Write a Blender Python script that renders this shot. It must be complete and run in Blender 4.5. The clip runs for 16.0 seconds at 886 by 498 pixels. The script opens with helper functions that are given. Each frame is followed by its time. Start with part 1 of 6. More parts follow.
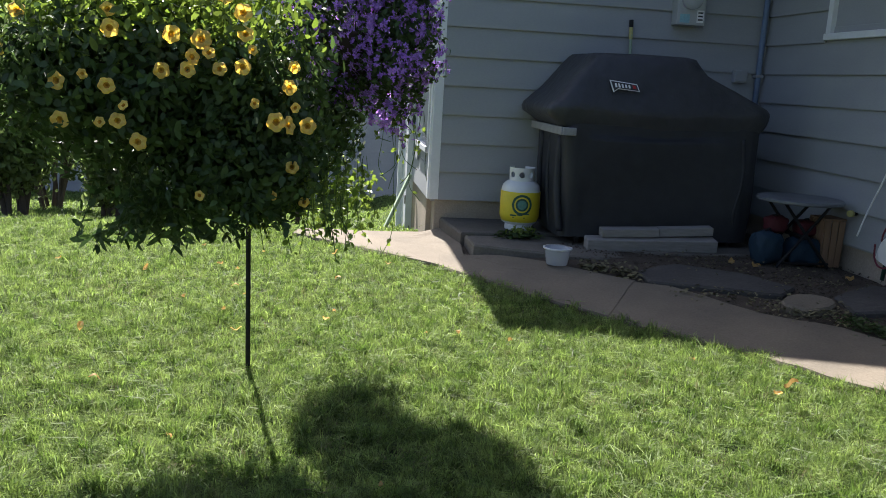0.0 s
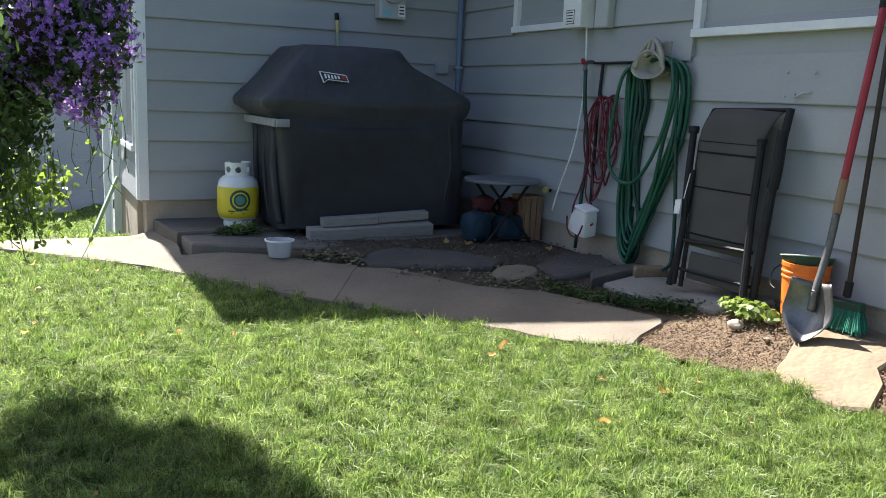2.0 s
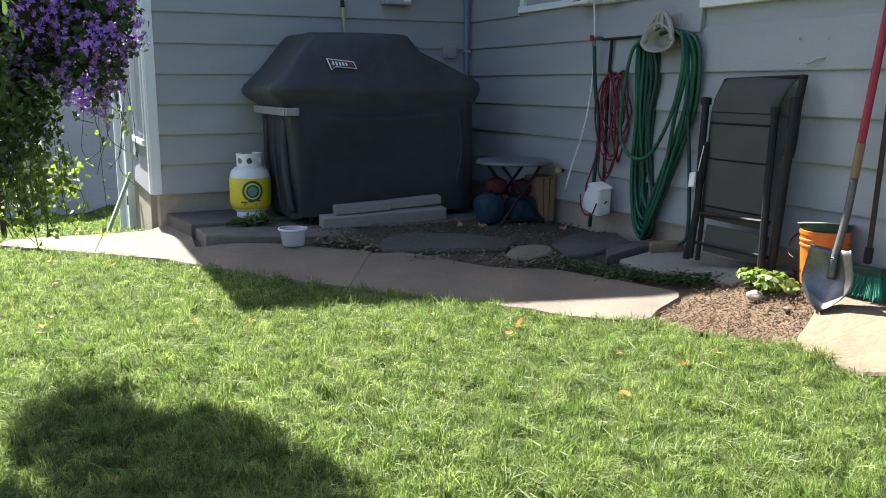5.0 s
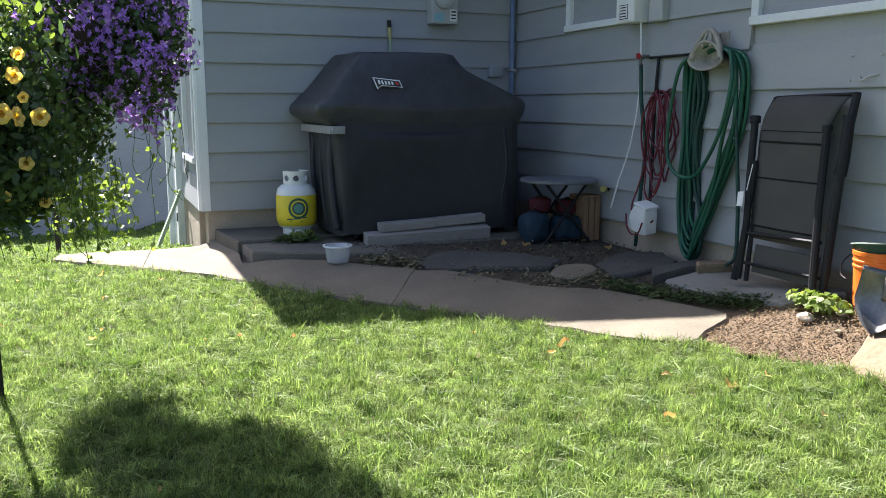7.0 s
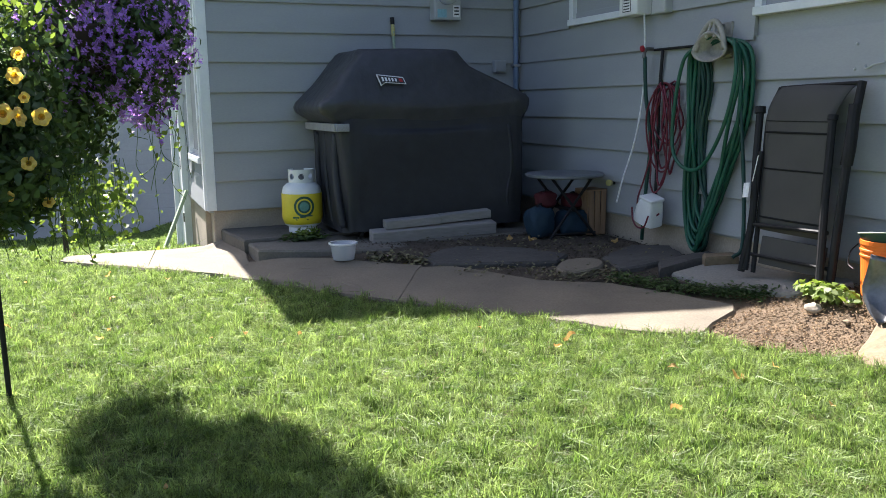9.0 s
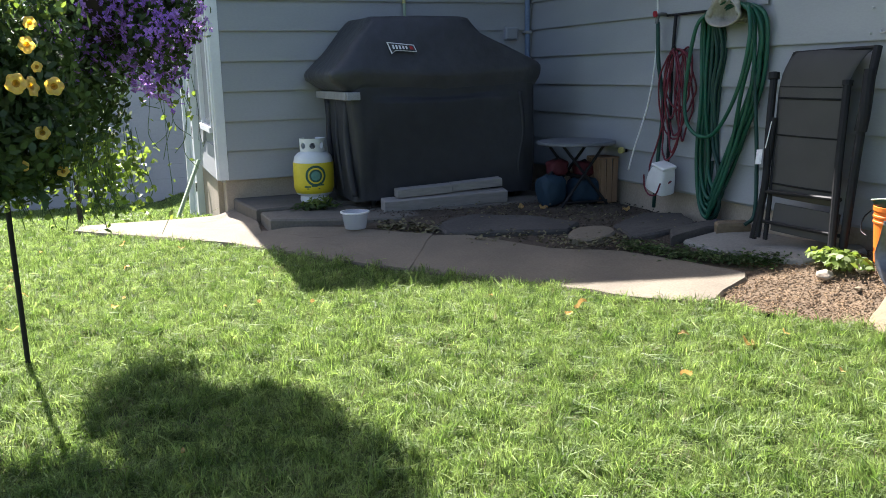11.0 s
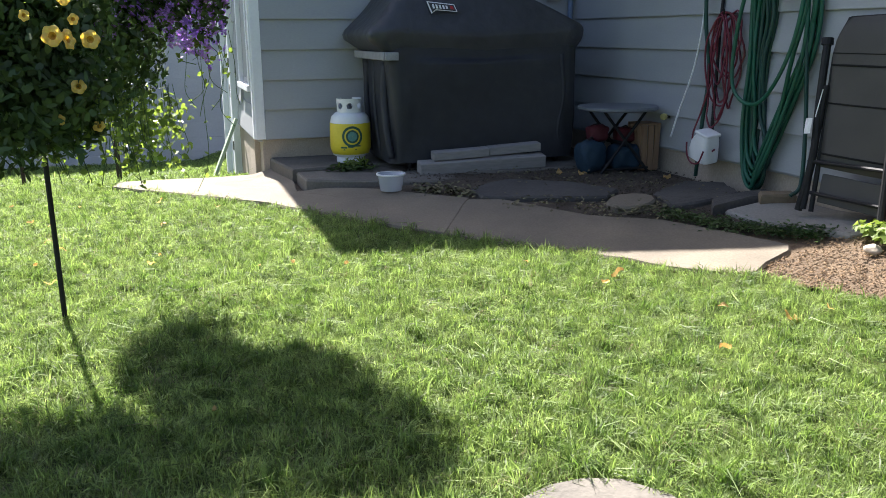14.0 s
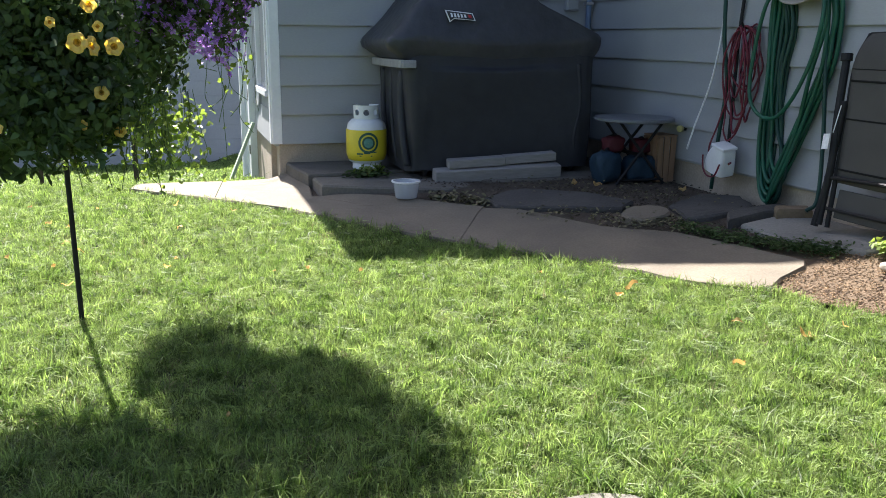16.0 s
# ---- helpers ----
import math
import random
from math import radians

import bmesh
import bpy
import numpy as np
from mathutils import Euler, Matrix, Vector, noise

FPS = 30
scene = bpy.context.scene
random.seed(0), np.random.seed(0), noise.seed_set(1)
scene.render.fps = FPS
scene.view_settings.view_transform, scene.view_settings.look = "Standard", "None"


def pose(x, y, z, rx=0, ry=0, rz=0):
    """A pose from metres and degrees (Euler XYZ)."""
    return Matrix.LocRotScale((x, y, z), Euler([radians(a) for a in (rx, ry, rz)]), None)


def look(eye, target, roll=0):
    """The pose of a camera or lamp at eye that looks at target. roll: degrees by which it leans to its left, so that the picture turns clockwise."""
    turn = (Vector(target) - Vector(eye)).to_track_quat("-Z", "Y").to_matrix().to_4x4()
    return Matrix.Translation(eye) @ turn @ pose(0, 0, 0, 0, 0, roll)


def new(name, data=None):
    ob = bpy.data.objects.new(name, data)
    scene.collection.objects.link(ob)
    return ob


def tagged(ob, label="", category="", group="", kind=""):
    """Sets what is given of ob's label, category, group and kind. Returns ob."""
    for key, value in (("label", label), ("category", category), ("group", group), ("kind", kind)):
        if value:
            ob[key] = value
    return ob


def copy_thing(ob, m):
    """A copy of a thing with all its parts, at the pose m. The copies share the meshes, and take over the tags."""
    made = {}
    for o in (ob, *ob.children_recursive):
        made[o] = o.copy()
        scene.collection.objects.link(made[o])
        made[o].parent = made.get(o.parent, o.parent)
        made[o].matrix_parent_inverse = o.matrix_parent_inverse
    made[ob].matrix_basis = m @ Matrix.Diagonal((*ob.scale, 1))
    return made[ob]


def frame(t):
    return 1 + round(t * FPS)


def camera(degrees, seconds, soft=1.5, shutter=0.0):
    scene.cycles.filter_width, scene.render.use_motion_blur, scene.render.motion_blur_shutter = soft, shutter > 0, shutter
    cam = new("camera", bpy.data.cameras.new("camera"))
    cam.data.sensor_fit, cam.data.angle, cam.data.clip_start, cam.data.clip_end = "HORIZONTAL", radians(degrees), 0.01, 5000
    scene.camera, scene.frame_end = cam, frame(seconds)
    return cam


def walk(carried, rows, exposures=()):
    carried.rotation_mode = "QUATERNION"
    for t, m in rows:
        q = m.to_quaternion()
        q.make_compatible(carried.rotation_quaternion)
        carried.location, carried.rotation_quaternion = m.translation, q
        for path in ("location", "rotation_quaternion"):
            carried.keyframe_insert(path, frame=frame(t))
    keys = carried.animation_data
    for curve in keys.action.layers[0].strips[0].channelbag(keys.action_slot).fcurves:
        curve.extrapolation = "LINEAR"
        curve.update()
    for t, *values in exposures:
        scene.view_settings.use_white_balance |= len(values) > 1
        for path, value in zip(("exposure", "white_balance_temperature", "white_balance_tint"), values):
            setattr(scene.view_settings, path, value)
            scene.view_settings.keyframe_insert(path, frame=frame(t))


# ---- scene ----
cam = camera(55.5, 16.0, soft=0.9)
PATH = [
    (0, (-3.78, -7.088, 1.327), (-3.496, -5.148, 0.932), 3.2),
    (0.5, (-3.728, -7.101, 1.264), (-3.269, -5.196, 0.865), 1.7),
    (1, (-3.738, -7.094, 1.26), (-3.185, -5.211, 0.872), 1.3),
    (1.5, (-3.735, -7.107, 1.263), (-3.0, -5.286, 0.889), 1.9),
    (2, (-3.727, -7.123, 1.254), (-2.84, -5.367, 0.893), 2.3),
    (2.5, (-3.727, -7.146, 1.228), (-2.801, -5.411, 0.863), 1.9),
    (3, (-3.726, -7.141, 1.226), (-2.797, -5.408, 0.862), 1.4),
    (5.5, (-3.707, -7.112, 1.187), (-2.91, -5.318, 0.802), -0.7),
    (6, (-3.702, -7.108, 1.18), (-2.965, -5.284, 0.82), -1.3),
    (6.5, (-3.717, -7.119, 1.194), (-2.97, -5.296, 0.852), -0.2),
    (7, (-3.703, -7.117, 1.188), (-2.944, -5.298, 0.85), 0.1),
    (7.5, (-3.707, -7.134, 1.19), (-2.922, -5.327, 0.846), 0.3),
    (8, (-3.703, -7.132, 1.173), (-2.914, -5.325, 0.833), -0.4),
    (8.5, (-3.692, -7.121, 1.165), (-2.937, -5.3, 0.829), -0.9),
    (9, (-3.684, -7.121, 1.175), (-2.944, -5.295, 0.832), -0.8),
    (11.5, (-3.691, -7.139, 1.171), (-2.986, -5.315, 0.751), -1.2),
    (12, (-3.696, -7.14, 1.179), (-2.952, -5.325, 0.787), -0.3),
    (12.5, (-3.7, -7.126, 1.189), (-2.949, -5.317, 0.787), 0.9),
    (13, (-3.702, -7.129, 1.194), (-2.966, -5.321, 0.758), 0.9),
    (13.5, (-3.689, -7.12, 1.175), (-2.984, -5.308, 0.706), 0.1),
    (14, (-3.673, -7.087, 1.16), (-3.05, -5.252, 0.664), -0.3),
    (14.5, (-3.678, -7.083, 1.168), (-3.097, -5.24, 0.652), -0.4),
    (15, (-3.678, -7.086, 1.163), (-3.095, -5.245, 0.641), -0.5),
    (15.5, (-3.681, -7.092, 1.172), (-3.088, -5.25, 0.666), 0.0),
    (16, (-3.685, -7.091, 1.181), (-3.089, -5.244, 0.697), 0.6),
]
walk(cam, [(t, look(e, g, r)) for t, e, g, r in PATH], exposures=[(0.0, 1.58, 6250, 14), (0.9, 2.12, 6250, 14), (1.8, 2.10, 6250, 14), (3.2, 2.12, 6250, 14), (5.3, 2.17, 6250, 14), (16.0, 2.18, 6250, 14)])

# ---------- world, sun ----------
SUN_DIR = Vector((0.19, -1.0, -1.22)).normalized()      # the way the light travels
w = bpy.data.worlds.new("sky")
scene.world = w
w.use_nodes = True
wn = w.node_tree.nodes
sky = wn.new("ShaderNodeTexSky")
sky.sky_type = "NISHITA"
sky.sun_disc = False
sky.sun_elevation = radians(50.5)
sky.sun_rotation = radians(-10.8)
sky.air_density, sky.dust_density = 1.0, 2.6
wn["Background"].inputs[1].default_value = 0.056
w.node_tree.links.new(sky.outputs[0], wn["Background"].inputs[0])
sun = new("sun", bpy.data.lights.new("sun", "SUN"))
sun.data.energy, sun.data.angle, sun.data.color = 5.0, radians(0.53), (1.0, 0.95, 0.87)
sun.matrix_world = look((0, 0, 12), Vector((0, 0, 12)) + SUN_DIR)


# ---------- materials ----------
def mat(name, a, b=None, rough=0.7, scale=6.0, fine=60.0, bump=0.15, dist=0.01, metal=0.0, spec=0.4, rand=0.0, stretch=(1, 1, 1), island=0.0, sheen=0.0, translucent=0.0, coat=0.0, grain=0.28):
    """Two-scale varied surface: colour a to b by broad noise, darkened and lightened by fine noise, with relief."""
    m = bpy.data.materials.new(name)
    m.use_nodes = True
    n, l = m.node_tree.nodes, m.node_tree.links
    p = n["Principled BSDF"]
    b = b or tuple(c * 0.75 for c in a)
    tc = n.new("ShaderNodeTexCoord")
    mp = n.new("ShaderNodeMapping")
    mp.inputs["Scale"].default_value = stretch
    l.new(tc.outputs["Object"], mp.inputs[0])
    n1, n2 = n.new("ShaderNodeTexNoise"), n.new("ShaderNodeTexNoise")
    n1.inputs["Scale"].default_value, n1.inputs["Detail"].default_value = scale, 5
    n2.inputs["Scale"].default_value, n2.inputs["Detail"].default_value = fine, 4
    l.new(mp.outputs[0], n1.inputs[0]), l.new(mp.outputs[0], n2.inputs[0])
    r1 = n.new("ShaderNodeValToRGB")
    r1.color_ramp.elements[0].position, r1.color_ramp.elements[1].position = 0.32, 0.68
    r1.color_ramp.elements[0].color, r1.color_ramp.elements[1].color = (*a, 1), (*b, 1)
    l.new(n1.outputs[0], r1.inputs[0])
    hsv = n.new("ShaderNodeHueSaturation")
    l.new(r1.outputs[0], hsv.inputs["Color"])
    mr = n.new("ShaderNodeMapRange")
    mr.inputs["To Min"].default_value, mr.inputs["To Max"].default_value = 1 - grain, 1 + grain
    l.new(n2.outputs[0], mr.inputs["Value"])
    val = mr.outputs[0]
    if rand or island:
        src = n.new("ShaderNodeObjectInfo").outputs["Random"] if rand else n.new("ShaderNodeNewGeometry").outputs["Random Per Island"]
        amount = rand or island
        mr2 = n.new("ShaderNodeMapRange")
        mr2.inputs["To Min"].default_value, mr2.inputs["To Max"].default_value = 1 - amount, 1 + amount
        l.new(src, mr2.inputs["Value"])
        mul = n.new("ShaderNodeMath")
        mul.operation = "MULTIPLY"
        l.new(val, mul.inputs[0]), l.new(mr2.outputs[0], mul.inputs[1])
        val = mul.outputs[0]
    l.new(val, hsv.inputs["Value"])
    l.new(hsv.outputs[0], p.inputs["Base Color"])
    p.inputs["Roughness"].default_value, p.inputs["Metallic"].default_value = rough, metal
    p.inputs["Specular IOR Level"].default_value = spec
    p.inputs["Coat Weight"].default_value = coat
    if bump:
        bp = n.new("ShaderNodeBump")
        bp.inputs["Strength"].default_value, bp.inputs["Distance"].default_value = bump, dist
        add = n.new("ShaderNodeMath")
        l.new(n1.outputs[0], add.inputs[0]), l.new(n2.outputs[0], add.inputs[1])
        l.new(add.outputs[0], bp.inputs["Height"])
        l.new(bp.outputs[0], p.inputs["Normal"])
    if translucent:
        tr, mix = n.new("ShaderNodeBsdfTranslucent"), n.new("ShaderNodeMixShader")
        hs = n.new("ShaderNodeHueSaturation")
        hs.inputs["Saturation"].default_value, hs.inputs["Value"].default_value = 1.1, 1.9
        l.new(hsv.outputs[0], hs.inputs["Color"]), l.new(hs.outputs[0], tr.inputs[0])
        mix.inputs[0].default_value = translucent
        l.new(p.outputs[0], mix.inputs[1]), l.new(tr.outputs[0], mix.inputs[2])
        l.new(mix.outputs[0], n["Material Output"].inputs[0])
    return m


def glass_mat(name, tint, alpha, rough=0.05):
    m = bpy.data.materials.new(name)
    m.use_nodes = True
    n, l = m.node_tree.nodes, m.node_tree.links
    p = n["Principled BSDF"]
    p.inputs["Base Color"].default_value = (*tint, 1)
    p.inputs["Roughness"].default_value = rough
    tr, mix = n.new("ShaderNodeBsdfTransparent"), n.new("ShaderNodeMixShader")
    mix.inputs[0].default_value = alpha
    l.new(tr.outputs[0], mix.inputs[1]), l.new(p.outputs[0], mix.inputs[2])
    l.new(mix.outputs[0], n["Material Output"].inputs[0])
    return m


SIDING = mat("siding_paint", (0.352, 0.362, 0.371), (0.315, 0.326, 0.338), rough=0.55, scale=1.3, fine=45, bump=0.12, dist=0.004, rand=0.05, stretch=(1, 1, 3), grain=0.09)
WHITE = mat("white_trim_paint", (0.78, 0.79, 0.80), (0.68, 0.70, 0.72), rough=0.5, scale=3, fine=50, bump=0.05, grain=0.07)
FOUND = mat("foundation_concrete", (0.42, 0.35, 0.27), (0.33, 0.28, 0.22), rough=0.9, scale=3, fine=70, bump=0.3)
CONC = mat("worn_concrete", (0.188, 0.158, 0.116), (0.138, 0.118, 0.089), rough=0.9, scale=2.2, fine=80, bump=0.3, dist=0.006, rand=0.06)
CONC2 = mat("old_concrete", (0.15, 0.135, 0.112), (0.105, 0.096, 0.082), rough=0.92, scale=3.5, fine=60, bump=0.45, dist=0.01, rand=0.12)
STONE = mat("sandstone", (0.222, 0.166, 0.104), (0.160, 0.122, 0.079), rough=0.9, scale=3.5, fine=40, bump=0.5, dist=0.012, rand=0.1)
# darker copy of the stone, with the shade by the house painted in
SHADESTONE = mat("shade_darkened_stone", (0.088, 0.082, 0.074), (0.062, 0.058, 0.054), rough=0.9, scale=3.5, fine=50, bump=0.5, dist=0.012, rand=0.12)
PALESLAB = mat("pale_concrete", (0.27, 0.255, 0.225), (0.20, 0.188, 0.165), rough=0.9, scale=2.5, fine=70, bump=0.35, dist=0.006)
SOIL = mat("dark_soil", (0.060, 0.047, 0.034), (0.095, 0.074, 0.054), rough=0.95, scale=7, fine=90, bump=0.7, dist=0.02)
GRAVELBED = mat("gravel_bed", (0.162, 0.113, 0.068), (0.108, 0.076, 0.048), rough=0.95, scale=8, fine=110, bump=0.8, dist=0.02)
# chips for the soil by the house, their colour lowered to carry the shade
SHADECHIPS = mat("shade_darkened_chips", (0.085, 0.066, 0.050), (0.055, 0.044, 0.034), rough=0.95, scale=20, fine=90, bump=0.2, island=0.45)
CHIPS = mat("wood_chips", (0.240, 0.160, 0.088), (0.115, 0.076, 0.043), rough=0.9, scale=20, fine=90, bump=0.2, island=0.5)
TURF = mat("turf_soil", (0.030, 0.045, 0.014), (0.045, 0.055, 0.022), rough=0.95, scale=2.5, fine=70, bump=0.6, dist=0.03)
GRASS = mat("grass_blade", (0.078, 0.131, 0.028), (0.212, 0.274, 0.088), rough=0.54, scale=10, fine=45, bump=0, spec=0.42, island=0.62, translucent=0.42)
STRAW = mat("dry_grass_blade", (0.22, 0.205, 0.11), (0.18, 0.165, 0.085), rough=0.6, scale=2, fine=9, bump=0, island=0.3, translucent=0.3)
COVER = mat("black_cover_fabric", (0.022, 0.023, 0.027), (0.030, 0.031, 0.036), rough=0.62, scale=3, fine=10, bump=0.26, dist=0.03, spec=0.45)
COVERTOP = mat("black_vinyl_top", (0.034, 0.035, 0.041), (0.046, 0.047, 0.053), rough=0.5, scale=4, fine=14, bump=0.28, dist=0.03, spec=0.5)
GREYBAND = mat("grey_strap", (0.33, 0.33, 0.34), rough=0.6, scale=12, fine=120, bump=0.1)
TANKWHITE = mat("tank_white_enamel", (0.78, 0.79, 0.78), (0.70, 0.71, 0.70), rough=0.35, scale=5, fine=60, bump=0.03, coat=0.3, grain=0.05)
TANKYEL = mat("tank_yellow_sleeve", (0.72, 0.58, 0.03), (0.64, 0.50, 0.03), rough=0.45, scale=6, fine=60, bump=0.05, grain=0.10)
PRINTGREEN = mat("printed_dark_green", (0.03, 0.10, 0.07), rough=0.5, scale=20, fine=90, bump=0)
PRINTBLUE = mat("printed_teal", (0.12, 0.30, 0.26), rough=0.5, scale=20, fine=90, bump=0)
PALEGREY = mat("pale_grey_plastic", (0.45, 0.46, 0.46), (0.40, 0.41, 0.41), rough=0.5, scale=6, fine=80, bump=0.04, grain=0.08)
WHITEPL = mat("white_plastic", (0.80, 0.80, 0.79), (0.72, 0.72, 0.71), rough=0.4, scale=7, fine=80, bump=0.03, grain=0.06)
CREAM = mat("cream_plastic", (0.36, 0.34, 0.29), (0.29, 0.27, 0.235), rough=0.5, scale=7, fine=70, bump=0.08)
HOSE = mat("green_hose_rubber", (0.012, 0.105, 0.062), (0.016, 0.080, 0.050), rough=0.42, scale=8, fine=120, bump=0.1, dist=0.002)
HOSE2 = mat("dark_green_hose_rubber", (0.010, 0.060, 0.045), (0.012, 0.045, 0.035), rough=0.45, scale=8, fine=120, bump=0.1, dist=0.002)
REDCORD = mat("red_cord", (0.17, 0.020, 0.038), (0.12, 0.016, 0.028), rough=0.5, scale=8, fine=90, bump=0.05)
BLACKM = mat("black_painted_metal", (0.012, 0.012, 0.013), (0.019, 0.019, 0.020), rough=0.58, scale=9, fine=90, bump=0.08, spec=0.25)
SLING = mat("taupe_sling_mesh", (0.072, 0.070, 0.064), (0.060, 0.058, 0.054), rough=0.85, scale=4, fine=260, bump=0.25, dist=0.002)
ORANGE = mat("orange_plastic", (0.80, 0.19, 0.025), (0.72, 0.16, 0.02), rough=0.42, scale=5, fine=70, bump=0.05, grain=0.08)
GREENPL = mat("dark_green_plastic", (0.02, 0.06, 0.04), (0.025, 0.07, 0.048), rough=0.45, scale=6, fine=70, bump=0.05)
RIMGREEN = mat("pale_green_rim", (0.50, 0.58, 0.48), rough=0.4, scale=9, fine=70, bump=0.03)
STEEL = mat("worn_steel", (0.52, 0.52, 0.52), (0.36, 0.35, 0.34), rough=0.34, scale=5, fine=60, bump=0.08, metal=0.9)
DARKSTEEL = mat("dull_steel", (0.20, 0.20, 0.20), (0.14, 0.135, 0.13), rough=0.45, scale=6, fine=60, bump=0.08, metal=0.7)
REDFIB = mat("red_fibreglass", (0.36, 0.025, 0.04), (0.28, 0.02, 0.03), rough=0.4, scale=6, fine=80, bump=0.04)
WOOD = mat("weathered_wood", (0.30, 0.185, 0.105), (0.22, 0.135, 0.08), rough=0.7, scale=4, fine=50, bump=0.25, stretch=(1, 1, 0.15))
DARKWOOD = mat("dark_brown_wood", (0.055, 0.034, 0.026), (0.036, 0.024, 0.02), rough=0.6, scale=4, fine=50, bump=0.15, stretch=(1, 1, 0.15))
GREYWOOD = mat("greyed_plank", (0.30, 0.28, 0.26), (0.23, 0.215, 0.20), rough=0.85, scale=3, fine=60, bump=0.3, stretch=(0.2, 1, 1))
BRISTLE = mat("green_bristle", (0.035, 0.26, 0.16), (0.03, 0.20, 0.13), rough=0.55, scale=30, fine=120, bump=0, island=0.3)
CLEARPL = glass_mat("clear_tub_plastic", (0.62, 0.64, 0.68), 0.55, 0.25)
PANE = glass_mat("window_glass", (0.02, 0.024, 0.028), 0.55, 0.03)
SCREEN = mat("insect_screen", (0.16, 0.175, 0.19), (0.14, 0.155, 0.17), rough=0.8, scale=5, fine=300, bump=0.1)
DARKROOM = mat("dim_interior", (0.10, 0.10, 0.10), rough=0.9)
SHINGLE = mat("roof_shingle", (0.10, 0.095, 0.09), (0.07, 0.067, 0.065), rough=0.9, scale=6, fine=80, bump=0.5)
NEIGH = mat("neighbour_siding", (0.42, 0.44, 0.48), (0.38, 0.40, 0.44), rough=0.7, scale=1.0, fine=30, bump=0.1, grain=0.10)
PETYEL = mat("yellow_petal", (0.82, 0.60, 0.17), (0.78, 0.52, 0.12), rough=0.6, scale=30, fine=150, bump=0.1, translucent=0.35, rand=0.12)
THROAT = mat("amber_throat", (0.62, 0.34, 0.06), rough=0.6, scale=50, fine=200, bump=0, translucent=0.3)
PETPUR = mat("purple_petal", (0.34, 0.17, 0.58), (0.50, 0.29, 0.70), rough=0.6, scale=9, fine=60, bump=0, island=0.45, translucent=0.45)
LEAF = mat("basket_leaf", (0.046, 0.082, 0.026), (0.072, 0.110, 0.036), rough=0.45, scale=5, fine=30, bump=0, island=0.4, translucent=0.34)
# light leaf colour: sunlight painted into basket leaves, and pale plants
LEAFLT = mat("sunlit_and_pale_leaf", (0.12, 0.18, 0.035), (0.17, 0.22, 0.05), rough=0.45, scale=5, fine=30, bump=0, island=0.35, translucent=0.4)
SHRUB = mat("shrub_leaf", (0.100, 0.150, 0.050), (0.165, 0.190, 0.080), rough=0.5, scale=0.9, fine=20, bump=0, island=0.5, translucent=0.5)
BARK = mat("bark", (0.12, 0.09, 0.07), (0.08, 0.06, 0.05), rough=0.9, scale=9, fine=60, bump=0.5)
DRYLEAF = mat("dry_leaf", (0.50, 0.29, 0.10), (0.56, 0.42, 0.19), rough=0.7, scale=12, fine=90, bump=0.1, translucent=0.25, rand=0.3)
LITTER = mat("leaf_litter", (0.17, 0.145, 0.08), (0.11, 0.11, 0.055), rough=0.85, scale=14, fine=90, bump=0, island=0.55)
PAPER = mat("white_paper", (0.82, 0.82, 0.82), (0.76, 0.76, 0.76), rough=0.7, bump=0)
DARKPRINT = mat("dark_print", (0.05, 0.05, 0.055), rough=0.6, bump=0)
REDPRINT = mat("red_print", (0.45, 0.03, 0.03), rough=0.6, bump=0)
BLUEPL = mat("blue_fabric", (0.012, 0.035, 0.06), (0.010, 0.03, 0.05), rough=0.7, scale=8, fine=100, bump=0.15)
REDPL = mat("red_fabric", (0.09, 0.012, 0.018), rough=0.7, scale=8, fine=100, bump=0.15)
TABLETOP = mat("grey_table_top", (0.16, 0.175, 0.19), (0.13, 0.14, 0.155), rough=0.4, scale=7, fine=80, bump=0.05)
BLUEPIPE = mat("blue_grey_pipe", (0.16, 0.22, 0.32), (0.14, 0.19, 0.28), rough=0.5, scale=6, fine=60, bump=0.05)
YELTAPE = mat("yellow_grip", (0.55, 0.50, 0.20), rough=0.6, scale=9, fine=80, bump=0.1)
GREENPAINT = mat("pale_green_paint", (0.34, 0.42, 0.30), (0.28, 0.36, 0.25), rough=0.6, scale=6, fine=60, bump=0.1)


# ---------- mesh helpers ----------
def part(name, bm, material, parent=None, label="", smooth=False):
    me = bpy.data.meshes.new(name)
    bmesh.ops.recalc_face_normals(bm, faces=bm.faces)
    if smooth:
        for f in bm.faces:
            f.smooth = True
    bm.to_mesh(me)
    bm.free()
    me.materials.append(material)
    ob = new(name, me)
    if parent:
        ob.parent = parent
        ob.matrix_parent_inverse = parent.matrix_world.inverted()
    if label:
        ob["label"] = label
    return ob


def base(name, at, label, category, group="", kind=""):
    e = new(name)
    e.empty_display_size = 0.05
    e.matrix_world = Matrix.Translation(at)
    bpy.context.view_layer.update()
    return tagged(e, label, category, group, kind)


def add_box(bm, c, size, m=None, bevel=0.0):
    r = bmesh.ops.create_cube(bm, size=1.0)
    vs = r["verts"]
    bmesh.ops.scale(bm, verts=vs, vec=size)
    if bevel:
        es = list({e for v in vs for e in v.link_edges})
        out = bmesh.ops.bevel(bm, geom=es, offset=bevel, segments=2, affect="EDGES", profile=0.5)
        vs = list({v for v in out["verts"]} | {v for v in vs if v.is_valid})
    if m is not None:
        bmesh.ops.transform(bm, matrix=m, verts=vs)
    bmesh.ops.translate(bm, verts=vs, vec=c)
    return vs


def box(c, size, m=None, bevel=0.004):
    bm = bmesh.new()
    add_box(bm, c, size, m, bevel)
    return bm


